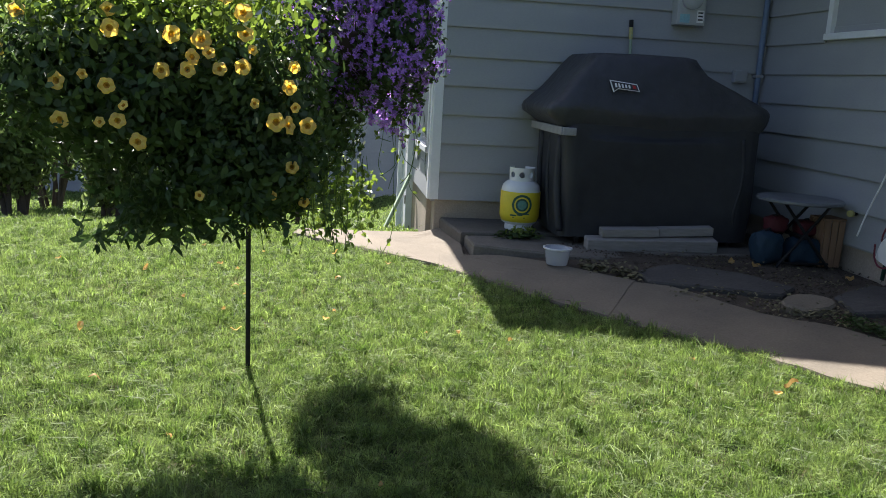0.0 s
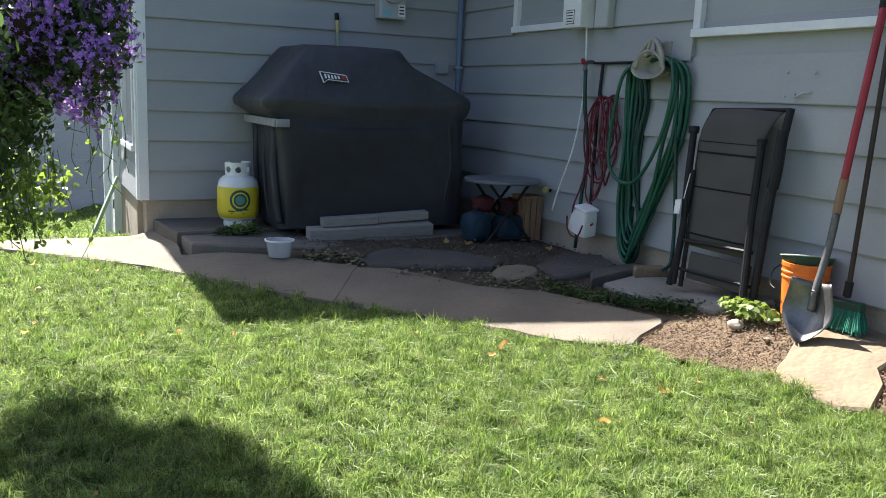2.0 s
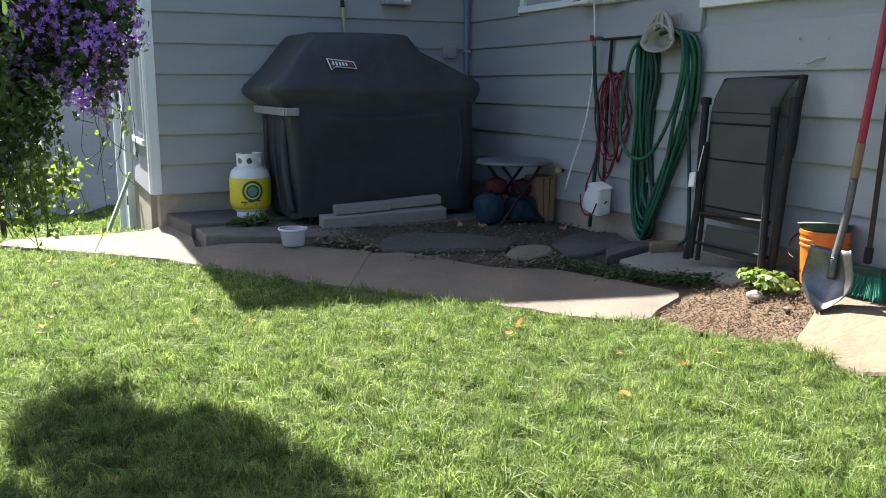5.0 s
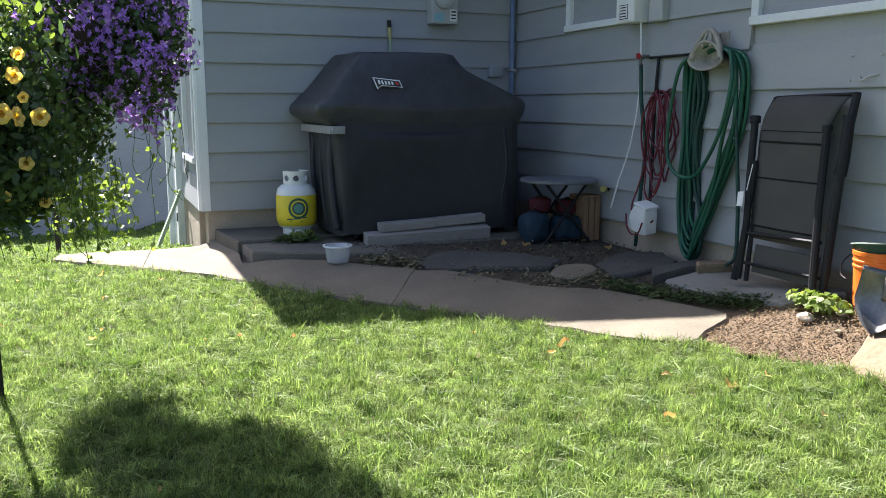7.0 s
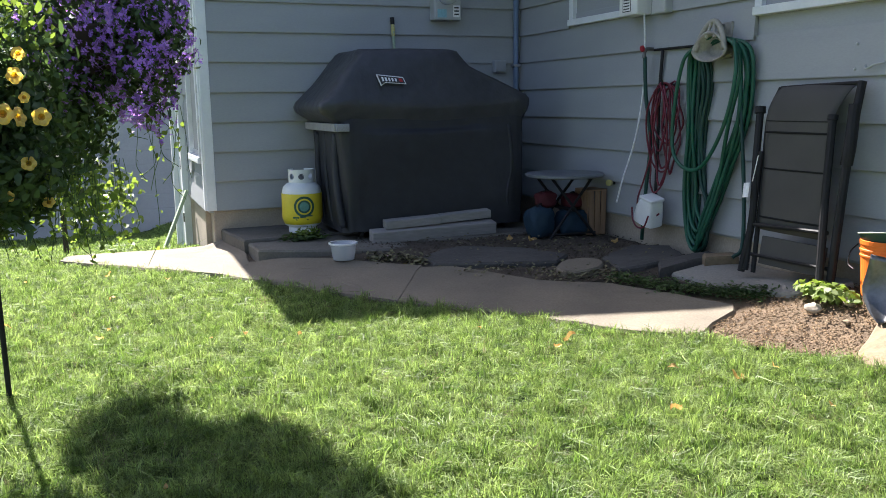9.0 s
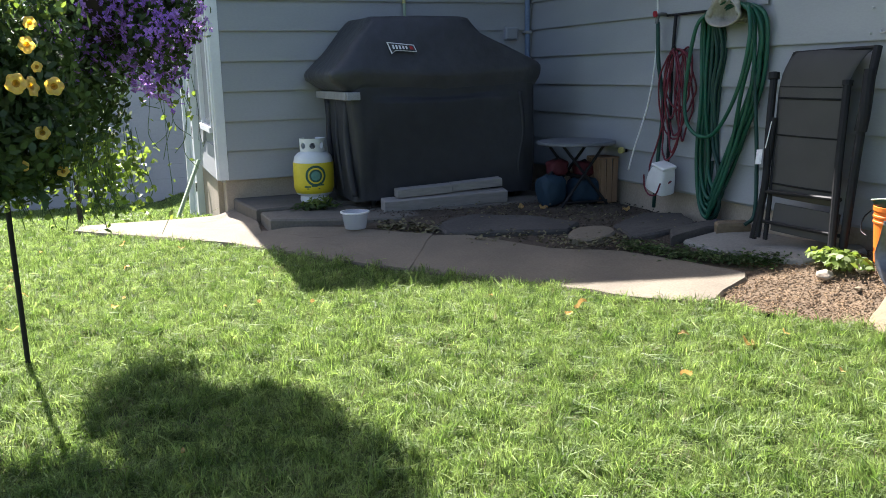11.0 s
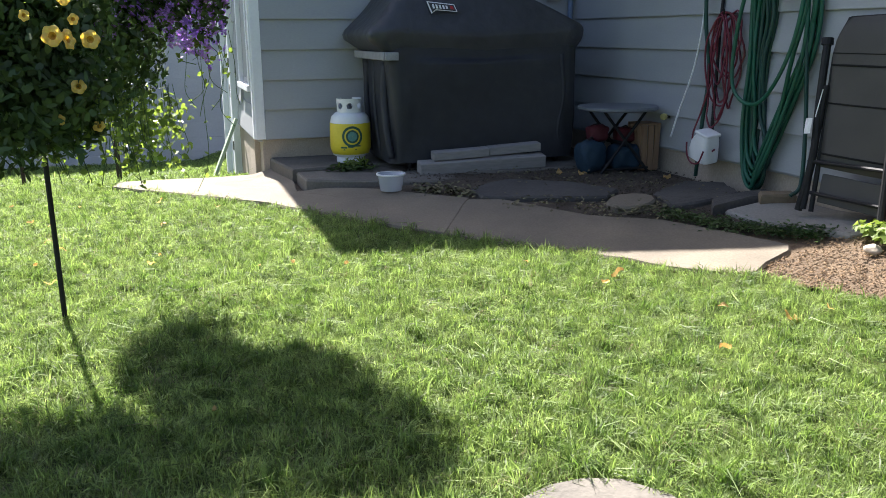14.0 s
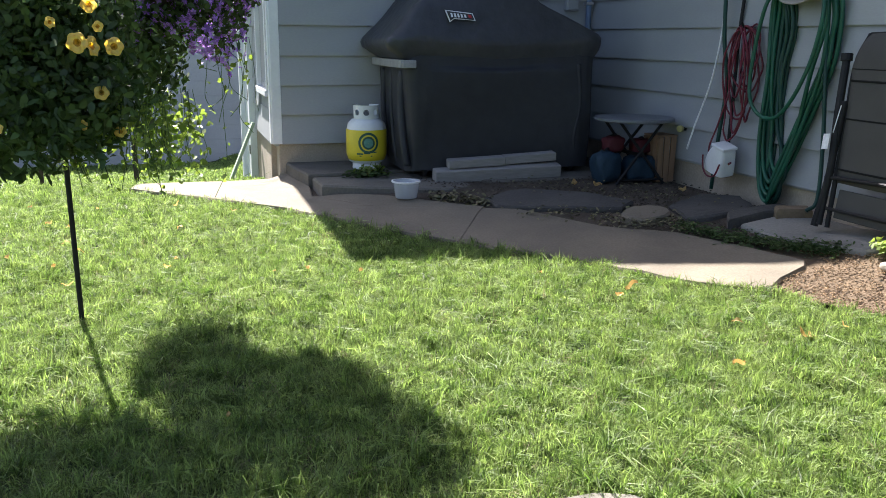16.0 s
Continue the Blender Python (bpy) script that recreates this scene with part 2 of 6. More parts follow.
def lathe(profile, n=32, at=(0, 0, 0), bm=None, caps=True):
    """A turned form from (radius, height) pairs."""
    bm = bm or bmesh.new()
    rings = []
    for r, z in profile:
        rings.append([bm.verts.new((at[0] + r * math.cos(2 * math.pi * i / n), at[1] + r * math.sin(2 * math.pi * i / n), at[2] + z)) for i in range(n)])
    for a, b in zip(rings, rings[1:]):
        for i in range(n):
            bm.faces.new((a[i], a[(i + 1) % n], b[(i + 1) % n], b[i]))
    if caps:
        bm.faces.new(rings[0][::-1])
        bm.faces.new(rings[-1])
    return bm


def tube(points, r, n=8, bm=None, taper=1.0, close=False):
    """A round bar along points."""
    bm = bm or bmesh.new()
    pts = [Vector(p) for p in points]
    rings = []
    up = Vector((0.31, 0.17, 0.94))
    for i, p in enumerate(pts):
        if close:
            d = pts[(i + 1) % len(pts)] - pts[i - 1]
        else:
            d = pts[min(i + 1, len(pts) - 1)] - pts[max(i - 1, 0)]
        d.normalize()
        u = d.cross(up)
        if u.length < 0.05:
            u = d.cross(Vector((1, 0, 0)))
        u.normalize()
        v = d.cross(u)
        rr = r * (1 + (taper - 1) * i / max(1, len(pts) - 1))
        rings.append([bm.verts.new(p + rr * (math.cos(2 * math.pi * k / n) * u + math.sin(2 * math.pi * k / n) * v)) for k in range(n)])
    pairs = list(zip(rings, rings[1:])) + ([(rings[-1], rings[0])] if close else [])
    for a, b in pairs:
        for k in range(n):
            bm.faces.new((a[k], a[(k + 1) % n], b[(k + 1) % n], b[k]))
    if not close:
        bm.faces.new(rings[0][::-1])
        bm.faces.new(rings[-1])
    return bm


def smooth_path(points, steps=8):
    """Catmull-Rom through the points."""
    p = [Vector(q) for q in points]
    p = [2 * p[0] - p[1]] + p + [2 * p[-1] - p[-2]]
    out = []
    for i in range(1, len(p) - 2):
        for s in range(steps):
            t = s / steps
            a, b, c, d = p[i - 1], p[i], p[i + 1], p[i + 2]
            out.append(0.5 * (2 * b + (c - a) * t + (2 * a - 5 * b + 4 * c - d) * t * t + (3 * b - a - 3 * c + d) * t ** 3))
    out.append(p[-2])
    return out


def mesh_from(name, verts, faces, material, parent=None, smooth=False):
    me = bpy.data.meshes.new(name)
    me.from_pydata(verts, [], faces)
    me.materials.append(material)
    if smooth:
        me.polygons.foreach_set("use_smooth", [True] * len(me.polygons))
    ob = new(name, me)
    if parent:
        ob.parent = parent
        ob.matrix_parent_inverse = parent.matrix_world.inverted()
    return ob


def soup(name, verts, loops_per_face, material, parent=None):
    """Many separate small faces at once; verts is an array (faces, corners, 3)."""
    f, k = verts.shape[:2]
    me = bpy.data.meshes.new(name)
    me.vertices.add(f * k)
    me.vertices.foreach_set("co", verts.reshape(-1).astype(np.float32))
    me.loops.add(f * k)
    me.loops.foreach_set("vertex_index", np.arange(f * k, dtype=np.int32))
    me.polygons.add(f)
    me.polygons.foreach_set("loop_start", np.arange(0, f * k, k, dtype=np.int32))
    me.update(calc_edges=True)
    me.materials.append(material)
    ob = new(name, me)
    if parent:
        ob.parent = parent
        ob.matrix_parent_inverse = parent.matrix_world.inverted()
    return ob


# ---------- ground ----------
EDGE_Y = [-9.0, -5.1, -4.9, -4.39, -4.16, -3.87, -3.62, -3.18, -2.86, -2.52, -2.05, -1.43, -0.81, -0.19]
EDGE_X = [-0.40, -0.62, -0.70, -0.66, -0.87, -0.96, -1.25, -1.50, -1.87, -2.09, -2.45, -2.84, -3.34, -3.98]


def step01(a, b, v):
    t = min(1.0, max(0.0, (v - a) / (b - a)))
    return t * t * (3 - 2 * t)


def rise(x, y):
    """Ground height: level lawn, rising gently to the house, falling away behind it."""
    s = (x + 2.0) * 0.74 + (y + 2.6) * 0.67
    z = 0.14 * min(1.0, max(0.0, s)) * step01(-5.5, -3.9, y + (0 if x > -1.2 else 3))
    z += 0.16 * step01(-3.2, -4.3, y) * step01(-0.75, -0.15, x)
    z *= step01(-3.0, -2.45, x)
    if y > 0.1:
        z += float(np.interp(y, (0.1, 3.8, 11.0), (0.0, -0.62, -1.35)))
    return z


def lawn_edge(y):
    return float(np.interp(y, EDGE_Y, EDGE_X))


def on_lawn(x, y):
    if y < -0.19:
        return x < lawn_edge(y)
    if y < 0.03:
        return x < -3.98 - (y + 0.19) * 0.2
    return x < -2.93


def axis(fine0, fine1, step, far):
    a = list(np.arange(fine0, fine1 + 1e-6, step))
    d, out = step, []
    v = fine1
    while v < far:
        d *= 1.5
        v += d
        out.append(v)
    low, d, v = [], step, fine0
    while v > -far:
        d *= 1.5
        v -= d
        low.append(v)
    return low[::-1] + a + out


GX, GY = axis(-9, 1.2, 0.15, 400), axis(-9, 12, 0.15, 400)
gv = [(x, y, rise(x, y) - 0.03 + 0.008 * noise.noise((x * 2, y * 2, 0))) for y in GY for x in GX]
gf = [(j * len(GX) + i, j * len(GX) + i + 1, (j + 1) * len(GX) + i + 1, (j + 1) * len(GX) + i) for j in range(len(GY) - 1) for i in range(len(GX) - 1)]
tagged(mesh_from("ground", gv, gf, TURF, smooth=True), "sunny mown lawn ground sloping away beyond the house", "ground", kind="structure")

# bare soil bed between the walk and the house
bx, by = np.arange(-2.86, 0.02, 0.06), np.arange(-7.0, 0.02, 0.06)
bv, bf, seen_v = [], [], {}


def bed_vert(i, j):
    if (i, j) not in seen_v:
        x, y = bx[i], by[j]
        seen_v[(i, j)] = len(bv)
        bv.append((x, y, rise(x, y) - 0.006 + 0.012 * noise.noise((x * 5, y * 5, 1))))
    return seen_v[(i, j)]


def bed(name, material, test, label):
    bv.clear(), bf.clear(), seen_v.clear()
    for i in range(len(bx) - 1):
        for j in range(len(by) - 1):
            x, y = bx[i] + 0.03, by[j] + 0.03
            if x > lawn_edge(y) + 0.04 + 0.05 * noise.noise((x * 4, y * 4, 3)) and test(x, y):
                bf.append((bed_vert(i, j), bed_vert(i + 1, j), bed_vert(i + 1, j + 1), bed_vert(i, j + 1)))
    return tagged(mesh_from(name, bv, bf, material, smooth=True), label, "soil", kind="structure")


def gravel_here(x, y):
    return y < -3.35 + 0.12 * noise.noise((x * 3, y * 3, 7))


bed("soil_bed", SOIL, lambda x, y: not gravel_here(x, y), "dark damp soil with leaf litter beside the house")
bed("gravel_bed", GRAVELBED, gravel_here, "sunlit brown gravel and wood chip patch")


# ---------- house ----------
BOARD, Z0 = 0.24, 0.33


def board_mesh(length, height=BOARD + 0.012):
    """One lapped board along x from 0, its face towards -y, thick at the foot."""
    bm = bmesh.new()
    sec = [(0.0, 0.0), (0.0, 0.012), (-0.024, 0.012), (-0.024, -0.012), (-0.032, -0.012), (-0.033, -0.006), (-0.031, 0.02), (-0.010, height), (0.0, height)]
    a = [bm.verts.new((0, y, z)) for y, z in sec]
    b = [bm.verts.new((length, y, z)) for y, z in sec]
    k = len(sec)
    for i in range(k):
        bm.faces.new((a[i], a[(i + 1) % k], b[(i + 1) % k], b[i]))
    bm.faces.new(a[::-1]), bm.faces.new(b)
    me = bpy.data.meshes.new("siding_board")
    bmesh.ops.recalc_face_normals(bm, faces=bm.faces)
    bm.to_mesh(me)
    bm.free()
    me.materials.append(SIDING)
    return me


BOARDS = {}


def clad(parent, origin, turn, runs):
    """runs: (start, end, z) along the wall."""
    for s, e, z in runs:
        key = round(e - s, 3)
        if key not in BOARDS:
            BOARDS[key] = board_mesh(key)
        ob = new("siding_board", BOARDS[key])
        ob.parent = parent
        ob.matrix_parent_inverse = parent.matrix_world.inverted()
        ob.matrix_world = Matrix.Translation(origin) @ pose(0, 0, 0, 0, 0, turn) @ Matrix.Translation((s, 0, z))


def split(start, end, z, holes, joints=()):
    """The stretches of one course left by the openings, cut at butt joints."""
    spans = [(start, end)]
    for a, b, z0, z1 in holes:
        if z + BOARD > z0 + 0.01 and z < z1 - 0.01:
            spans = [q for s, e in spans for q in ((s, min(e, a)), (max(s, b), e)) if q[1] - q[0] > 0.02]
    for j in joints:
        spans = [q for s, e in spans for q in ([(s, j - 0.0015), (j + 0.0015, e)] if s + 0.1 < j < e - 0.1 else [(s, e)])]
    return [(s, e, z) for s, e in spans]


def wall_mesh(corners, depth, material, name, label, kind="structure"):
    """A wall core: corners in its face plane, pushed back by depth."""
    bm = bmesh.new()
    a = [bm.verts.new(c) for c in corners]
    b = [bm.verts.new(Vector(c) + Vector(depth)) for c in corners]
    n = len(a)
    bm.faces.new(a), bm.faces.new(b[::-1])
    for i in range(n):
        bm.faces.new((a[i], b[i], b[(i + 1) % n], a[(i + 1) % n]))
    return tagged(part(name, bm, material), label, "wall", kind=kind)


# gable wall behind the grill
wall_n = wall_mesh([(-2.87, 0.004, 0.3), (0.2, 0.004, 0.3), (0.2, 0.004, 5.0), (-1.1, 0.004, 3.95), (-2.3, 0.004, 3.1), (-2.87, 0.004, 2.92)], (0, 0.16, 0), SIDING, "wall_north", "grey lapped board wall behind the covered grill")
runs = []
for k in range(11):
    end = -0.03
    start = -2.815 if k < 10 else -2.4
    runs += split(start, end, Z0 + k * BOARD, [], ())
clad(wall_n, (0, 0, 0), 0, runs)
tagged(part("foundation_north", box((-1.41, 0.10, -0.1), (2.86, 0.2, 0.86), bevel=0.006), FOUND), "tan concrete foundation under the grey siding", "foundation", kind="structure")

# west face of the wing
wall_w = wall_mesh([(-2.872, 0.17, 0.3), (-2.872, 2.6, 0.3), (-2.872, 2.6, 2.9), (-2.872, 0.17, 2.9)], (0.16, 0, 0), SIDING, "wall_west", "grey boarded side wall with a white door and window")
W_HOLES = [(0.14, 0.95, 0.72, 2.2), (1.42, 2.52, -1, 2.05)]
runs = []
for k in range(11):
    runs += split(0.07, 2.6, Z0 + k * BOARD, W_HOLES)
# the board's own x runs along the wall's y, its face towards -x
for s, e, z in runs:
    key = round(e - s, 3)
    BOARDS.setdefault(key, board_mesh(key))
    ob = new("siding_board", BOARDS[key])
    ob.parent = wall_w
    ob.matrix_basis = Matrix.Translation((-2.872, e, z)) @ pose(0, 0, 0, 0, 0, -90)
tagged(part("foundation_west", box((-2.79, 1.40, -0.45), (0.19, 2.40, 1.56), bevel=0.006), FOUND), "sunlit tan concrete foundation at the side", "foundation", kind="structure")

# east wall with hoses and windows
wall_e = wall_mesh([(0.004, 0.0, 0.3), (0.004, -9.0, 0.3), (0.004, -9.0, 2.8), (0.004, 0.0, 2.8)], (0.16, 0, 0), SIDING, "wall_east", "grey lapped board wall with windows and garden hoses")
E_HOLES = [(0.93, 1.90, 1.775, 2.75), (3.06, 6.2, 1.655, 2.75)]
runs = []
for k in range(10):
    runs += split(0.03, 9.0, Z0 + k * BOARD, E_HOLES, ((6.4,) if k % 2 else (7.3,)))
for s, e, z in runs:
    key = round(e - s, 3)
    BOARDS.setdefault(key, board_mesh(key))
    ob = new("siding_board", BOARDS[key])
    ob.parent = wall_e
    ob.matrix_basis = Matrix.Translation((0, -s, z)) @ pose(0, 0, 0, 0, 0, -90)
tagged(part("foundation_east", box((0.11, -4.5, -0.1), (0.2, 9.0, 0.86), bevel=0.006), FOUND), "tan concrete foundation under the hose wall", "foundation", kind="structure")
tagged(part("corner_trim", box((-2.853, -0.012, 1.62), (0.078, 0.03, 2.6), bevel=0.003), WHITE), "white painted corner board", "trim", kind="structure")
tagged(part("side_corner_trim", box((-2.895, 0.032, 1.62), (0.022, 0.074, 2.6), bevel=0.003), WHITE), "white painted side corner board", "trim", kind="structure")
tagged(part("inner_corner_trim", box((-0.014, -0.014, 1.6), (0.028, 0.028, 2.55), bevel=0.003), SIDING), "grey inner corner strip between two walls", "trim", kind="structure")


def slab_roof(name, pts, y0, y1, t, label):
    bm = bmesh.new()
    low = [(x, z) for x, z in pts]
    ring = low + [(x, z + t) for x, z in reversed(low)]
    a = [bm.verts.new((x, y0, z)) for x, z in ring]
    b = [bm.verts.new((x, y1, z)) for x, z in ring]
    n = len(ring)
    for i in range(n):
        bm.faces.new((a[i], a[(i + 1) % n], b[(i + 1) % n], b[i]))
    for k in range(len(low) - 1):
        for v in (a, b):
            bm.faces.new((v[k], v[k + 1], v[n - 2 - k], v[n - 1 - k]))
    return tagged(part(name, bm, SHINGLE), label, "roof", kind="structure")


slab_roof("roof_wing", [(-3.24, 2.84), (-2.45, 3.06), (-1.15, 4.0), (-0.9, 4.45), (0.5, 5.4), (1.9, 6.1), (6.0, 3.4)], -0.36, 2.95, 0.12, "dark shingled gable roof of the wing")
slab_roof("roof_main", [(-0.59, 2.78), (2.8, 4.2), (6.0, 2.76)], -9.3, -0.37, 0.10, "dark shingled roof over the hose wall")
for nm, c, s in (("wall_back", (5.9, -3.2, 1.3), (0.15, 11.6, 3.2)), ("wall_south", (3.0, -9.0, 1.3), (5.8, 0.15, 3.2)), ("wall_rear", (1.5, 2.68, 1.1), (8.6, 0.15, 4.4))):
    tagged(part(nm, box(c, s), SIDING), "plain grey far wall of the house", "wall", kind="structure")


def window(name, y0, y1, z0, z1, x, mullions, label, plane="e", sash=0.045):
    """A framed window in a wall that faces -x; y0 > y1."""
    e = base(name, (x, (y0 + y1) / 2, z0), label, "window", kind="structure")
    cy, h = (y0 + y1) / 2, z1 - z0
    part("window_sill", box((x - 0.022, cy, z0 + 0.024), (0.06, abs(y0 - y1) + 0.0, 0.05), bevel=0.005), WHITE, e, "white sill board")
    for y, s in ((y0, -1), (y1, 1)):
        part("window_frame", box((x - 0.014, y + s * 0.03, z0 + 0.05 + h / 2), (0.044, 0.06, h), bevel=0.004), WHITE, e)
    part("window_frame", box((x - 0.014, cy, z1), (0.044, abs(y0 - y1), 0.07), bevel=0.004), WHITE, e)
    cuts = [y0 - 0.06] + list(mullions) + [y1 + 0.06]
    for m in mullions:
        part("mullion", box((x - 0.012, m, z0 + 0.05 + h / 2), (0.04, 0.05, h), bevel=0.004), WHITE, e)
    for a, b in zip(cuts, cuts[1:]):
        part("sash_rail", box((x + 0.006, (a + b) / 2, z0 + 0.075), (0.02, abs(a - b), sash), bevel=0.003), SIDING, e)
        p = part("pane", box((x + 0.024, (a + b) / 2, z0 + 0.05 + h / 2), (0.005, abs(a - b), h - 0.04), bevel=0), PANE, e, "dark reflecting glass")
        p.visible_shadow = False
    part("inner_blind", box((x + 0.16, cy, z0 + h / 2), (0.01, abs(y0 - y1), h), bevel=0), SCREEN, e, "dim grey blind behind the glass")
    return e


window("window_1", -0.93, -1.90, 1.775, 2.70, 0.0, [], "white framed window over the hose wall")
window("window_2", -3.06, -6.2, 1.655, 2.70, 0.0, [-4.42], "wide white framed window with a mullion")
window("window_3", 0.95, 0.14, 0.70, 2.2, -2.875, [], "white side window with a bright casing")

door = base("door_1", (-2.88, 2.0, -0.4), "white storm door with its frame on the side wall", "door", kind="structure")
for y in (1.45, 2.49):
    part("door_frame", box((-2.90, y, 0.80), (0.10, 0.075, 2.55), bevel=0.004), WHITE, door)
part("door_frame", box((-2.90, 1.97, 2.09), (0.10, 1.1, 0.08), bevel=0.004), WHITE, door)
leaf = part("door_leaf", box((-2.875, 1.97, 0.80), (0.045, 0.96, 2.5), bevel=0.004), WHITE, door)
part("handle", box((-2.925, 1.60, 0.62), (0.04, 0.03, 0.13), bevel=0.008), BLACKM, leaf, "dark handle")
for z in (0.1, 0.9, 1.7):
    part("hinge", box((-2.955, 1.43, z), (0.012, 0.02, 0.09), bevel=0.002), DARKSTEEL, leaf)
board_l = base("leaning_board", (-3.1, 1.2, -0.2), "pale green board leaning beside the side door", "board")
part("plank", box((-3.08, 1.15, 0.06), (0.028, 0.10, 0.72), m=pose(0, 0, 0, -6, 24, 0), bevel=0.004), GREENPAINT, board_l)

# neighbour's wall behind the lawn
nb = base("neighbour_house", (-6, 11.0, -1.4), "pale blue-grey neighbouring house wall in shade", "house")
part("wall", box((-7.5, 11.5, 1.0), (15.0, 0.6, 5.0), bevel=0.01), NEIGH, nb)
for k in range(16):
    part("clapboard", box((-7.5, 11.19, -1.35 + k * 0.3), (15.0, 0.02, 0.285), m=pose(0, 0, 0, 3, 0, 0), bevel=0), NEIGH, nb)
part("roof", box((-7.5, 11.6, 3.7), (15.6, 1.6, 0.16), m=pose(0, 0, 0, 16, 0, 0), bevel=0.01), SHINGLE, nb)

fp = base("fence_post", (-4.05, 1.4, -0.3), "short dark fence post standing in the lawn", "post")
part("post", box((-4.03, 1.35, 0.0), (0.045, 0.045, 0.5), bevel=0.004), DARKWOOD, fp)
fp2 = copy_thing(fp, Matrix.Translation((-5.3, 4.5, -0.75)))


# ---------- paving ----------
def jitter(poly, amp, step=0.12, seed=0):
    """The outline cut finer, with worn uneven edges."""
    out = []
    for i, p in enumerate(poly):
        q = poly[(i + 1) % len(poly)]
        n = max(1, int(math.dist(p, q) / step))
        for k in range(n):
            x, y = p[0] + (q[0] - p[0]) * k / n, p[1] + (q[1] - p[1]) * k / n
            out.append((x + amp * noise.noise((x * 6, y * 6, seed)), y + amp * noise.noise((x * 6, y * 6, seed + 9))))
    return out


def slab(name, poly, lift, thick, material, label="", category="slab", amp=0.012, parent=None, seed=0, flat=None, kind="structure", rough=0.004):
    pts = jitter(poly, amp, seed=seed)
    bm = bmesh.new()
    top = [bm.verts.new((x, y, (rise(x, y) if flat is None else flat) + lift + rough * noise.noise((x * 9, y * 9, seed)))) for x, y in pts]
    cx, cy = sum(p[0] for p in pts) / len(pts), sum(p[1] for p in pts) / len(pts)
    rim = [bm.verts.new((v.co.x + 0.012 * (v.co.x - cx) / max(0.1, math.hypot(v.co.x - cx, v.co.y - cy)), v.co.y + 0.012 * (v.co.y - cy) / max(0.1, math.hypot(v.co.x - cx, v.co.y - cy)), v.co.z - 0.014)) for v in top]
    low = [bm.verts.new((v.co.x, v.co.y, v.co.z - thick)) for v in rim]
    n = len(top)
    inner = top
    for sc in (0.82, 0.62, 0.42, 0.22):
        ring = []
        for x, y in pts:
            x, y = cx + (x - cx) * sc, cy + (y - cy) * sc
            ring.append(bm.verts.new((x, y, (rise(x, y) if flat is None else flat) + lift + rough * noise.noise((x * 9, y * 9, seed)))))
        for i in range(n):
            bm.faces.new((inner[i], inner[(i + 1) % n], ring[(i + 1) % n], ring[i]))
        inner = ring
    bm.faces.new(inner)
    for i in range(n):
        bm.faces.new((top[i], rim[i], rim[(i + 1) % n], top[(i + 1) % n]))
        bm.faces.new((rim[i], low[i], low[(i + 1) % n], rim[(i + 1) % n]))
    bm.faces.new(low[::-1])
    ob = part(name, bm, material, parent)
    if not parent:
        tagged(ob, label, category, kind=kind)
    return ob


walk_e = tagged(base("walkway", (-2, -2, 0), "worn concrete walk curving round the lawn, half in shade", "path"), kind="structure")
slab("paving_slab", [(-4.02, -0.17), (-3.36, -0.80), (-2.945, -1.24), (-2.74, -1.08), (-2.70, -0.50), (-2.70, -0.02), (-2.93, 0.02), (-3.98, 0.06)], 0.022, 0.10, CONC, parent=walk_e, seed=1)
slab("paving_slab", [(-2.94, -1.25), (-2.86, -1.42), (-2.47, -2.04), (-2.11, -2.50), (-1.76, -1.96), (-2.02, -1.66), (-2.28, -1.38), (-2.70, -1.07), (-2.885, -0.80)], 0.022, 0.10, CONC, parent=walk_e, seed=2)
slab("paving_slab", [(-2.13, -2.42), (-2.09, -2.52), (-1.89, -2.85), (-1.52, -3.17), (-1.27, -3.60), (-1.02, -3.80), (-0.94, -3.80), (-0.82, -3.735), (-0.72, -3.705), (-0.63, -3.67), (-0.59, -3.62), (-0.60, -3.55), (-0.63, -3.46), (-0.73, -3.27), (-0.90, -2.95), (-1.24, -2.64), (-1.57, -2.10), (-1.74, -1.96), (-1.84, -1.94)], 0.018, 0.10, CONC, parent=walk_e, seed=3, amp=0.024)
slab("tank_slab", [(-2.68, -0.50), (-2.66, -1.06), (-2.24, -1.25), (-1.82, -1.42), (-1.62, -1.35), (-1.60, -0.03), (-2.66, -0.03)], 0.142, 0.12, CONC2, "low concrete pad holding the gas bottle", seed=4, flat=0.0)
slab("step_slab", [(-2.785, -0.03), (-2.70, -0.70), (-2.45, -0.69), (-2.1, -0.65), (-1.74, -0.63), (-1.72, -0.03)], 0.166, 0.16, CONC2, "thin upper concrete slab against the foundation", seed=14, flat=0.0)
slab("grill_pad", [(-1.58, -0.03), (-1.58, -1.1), (-1.3, -1.26), (-0.4, -1.2), (-0.36, -0.03)], 0.012, 0.08, CONC2, "dark concrete pad under the covered grill", seed=5)
# the next three stones use the colour darkened for shade
slab("flagstone", [(-1.66, -1.80), (-1.66, -2.0), (-1.3, -2.22), (-0.99, -2.42), (-0.84, -2.30), (-1.0, -1.95), (-1.35, -1.70)], 0.03, 0.05, SHADESTONE, "shaded broken flagstone in the soil bed", "stone", seed=6, amp=0.03)
slab("flagstone", [(-0.68, -2.50), (-0.73, -2.78), (-0.45, -2.80), (-0.2, -2.68), (-0.04, -2.35), (-0.25, -2.20)], 0.03, 0.05, SHADESTONE, "shaded flat flagstone below the hoses", "stone", seed=7, amp=0.03)
slab("hose_stone", [(-0.57, -2.99), (-0.5, -2.86), (-0.05, -2.74), (-0.03, -2.98), (-0.3, -2.92)], 0.055, 0.07, SHADESTONE, "long rough stone below the green hose", "stone", seed=8, amp=0.03)
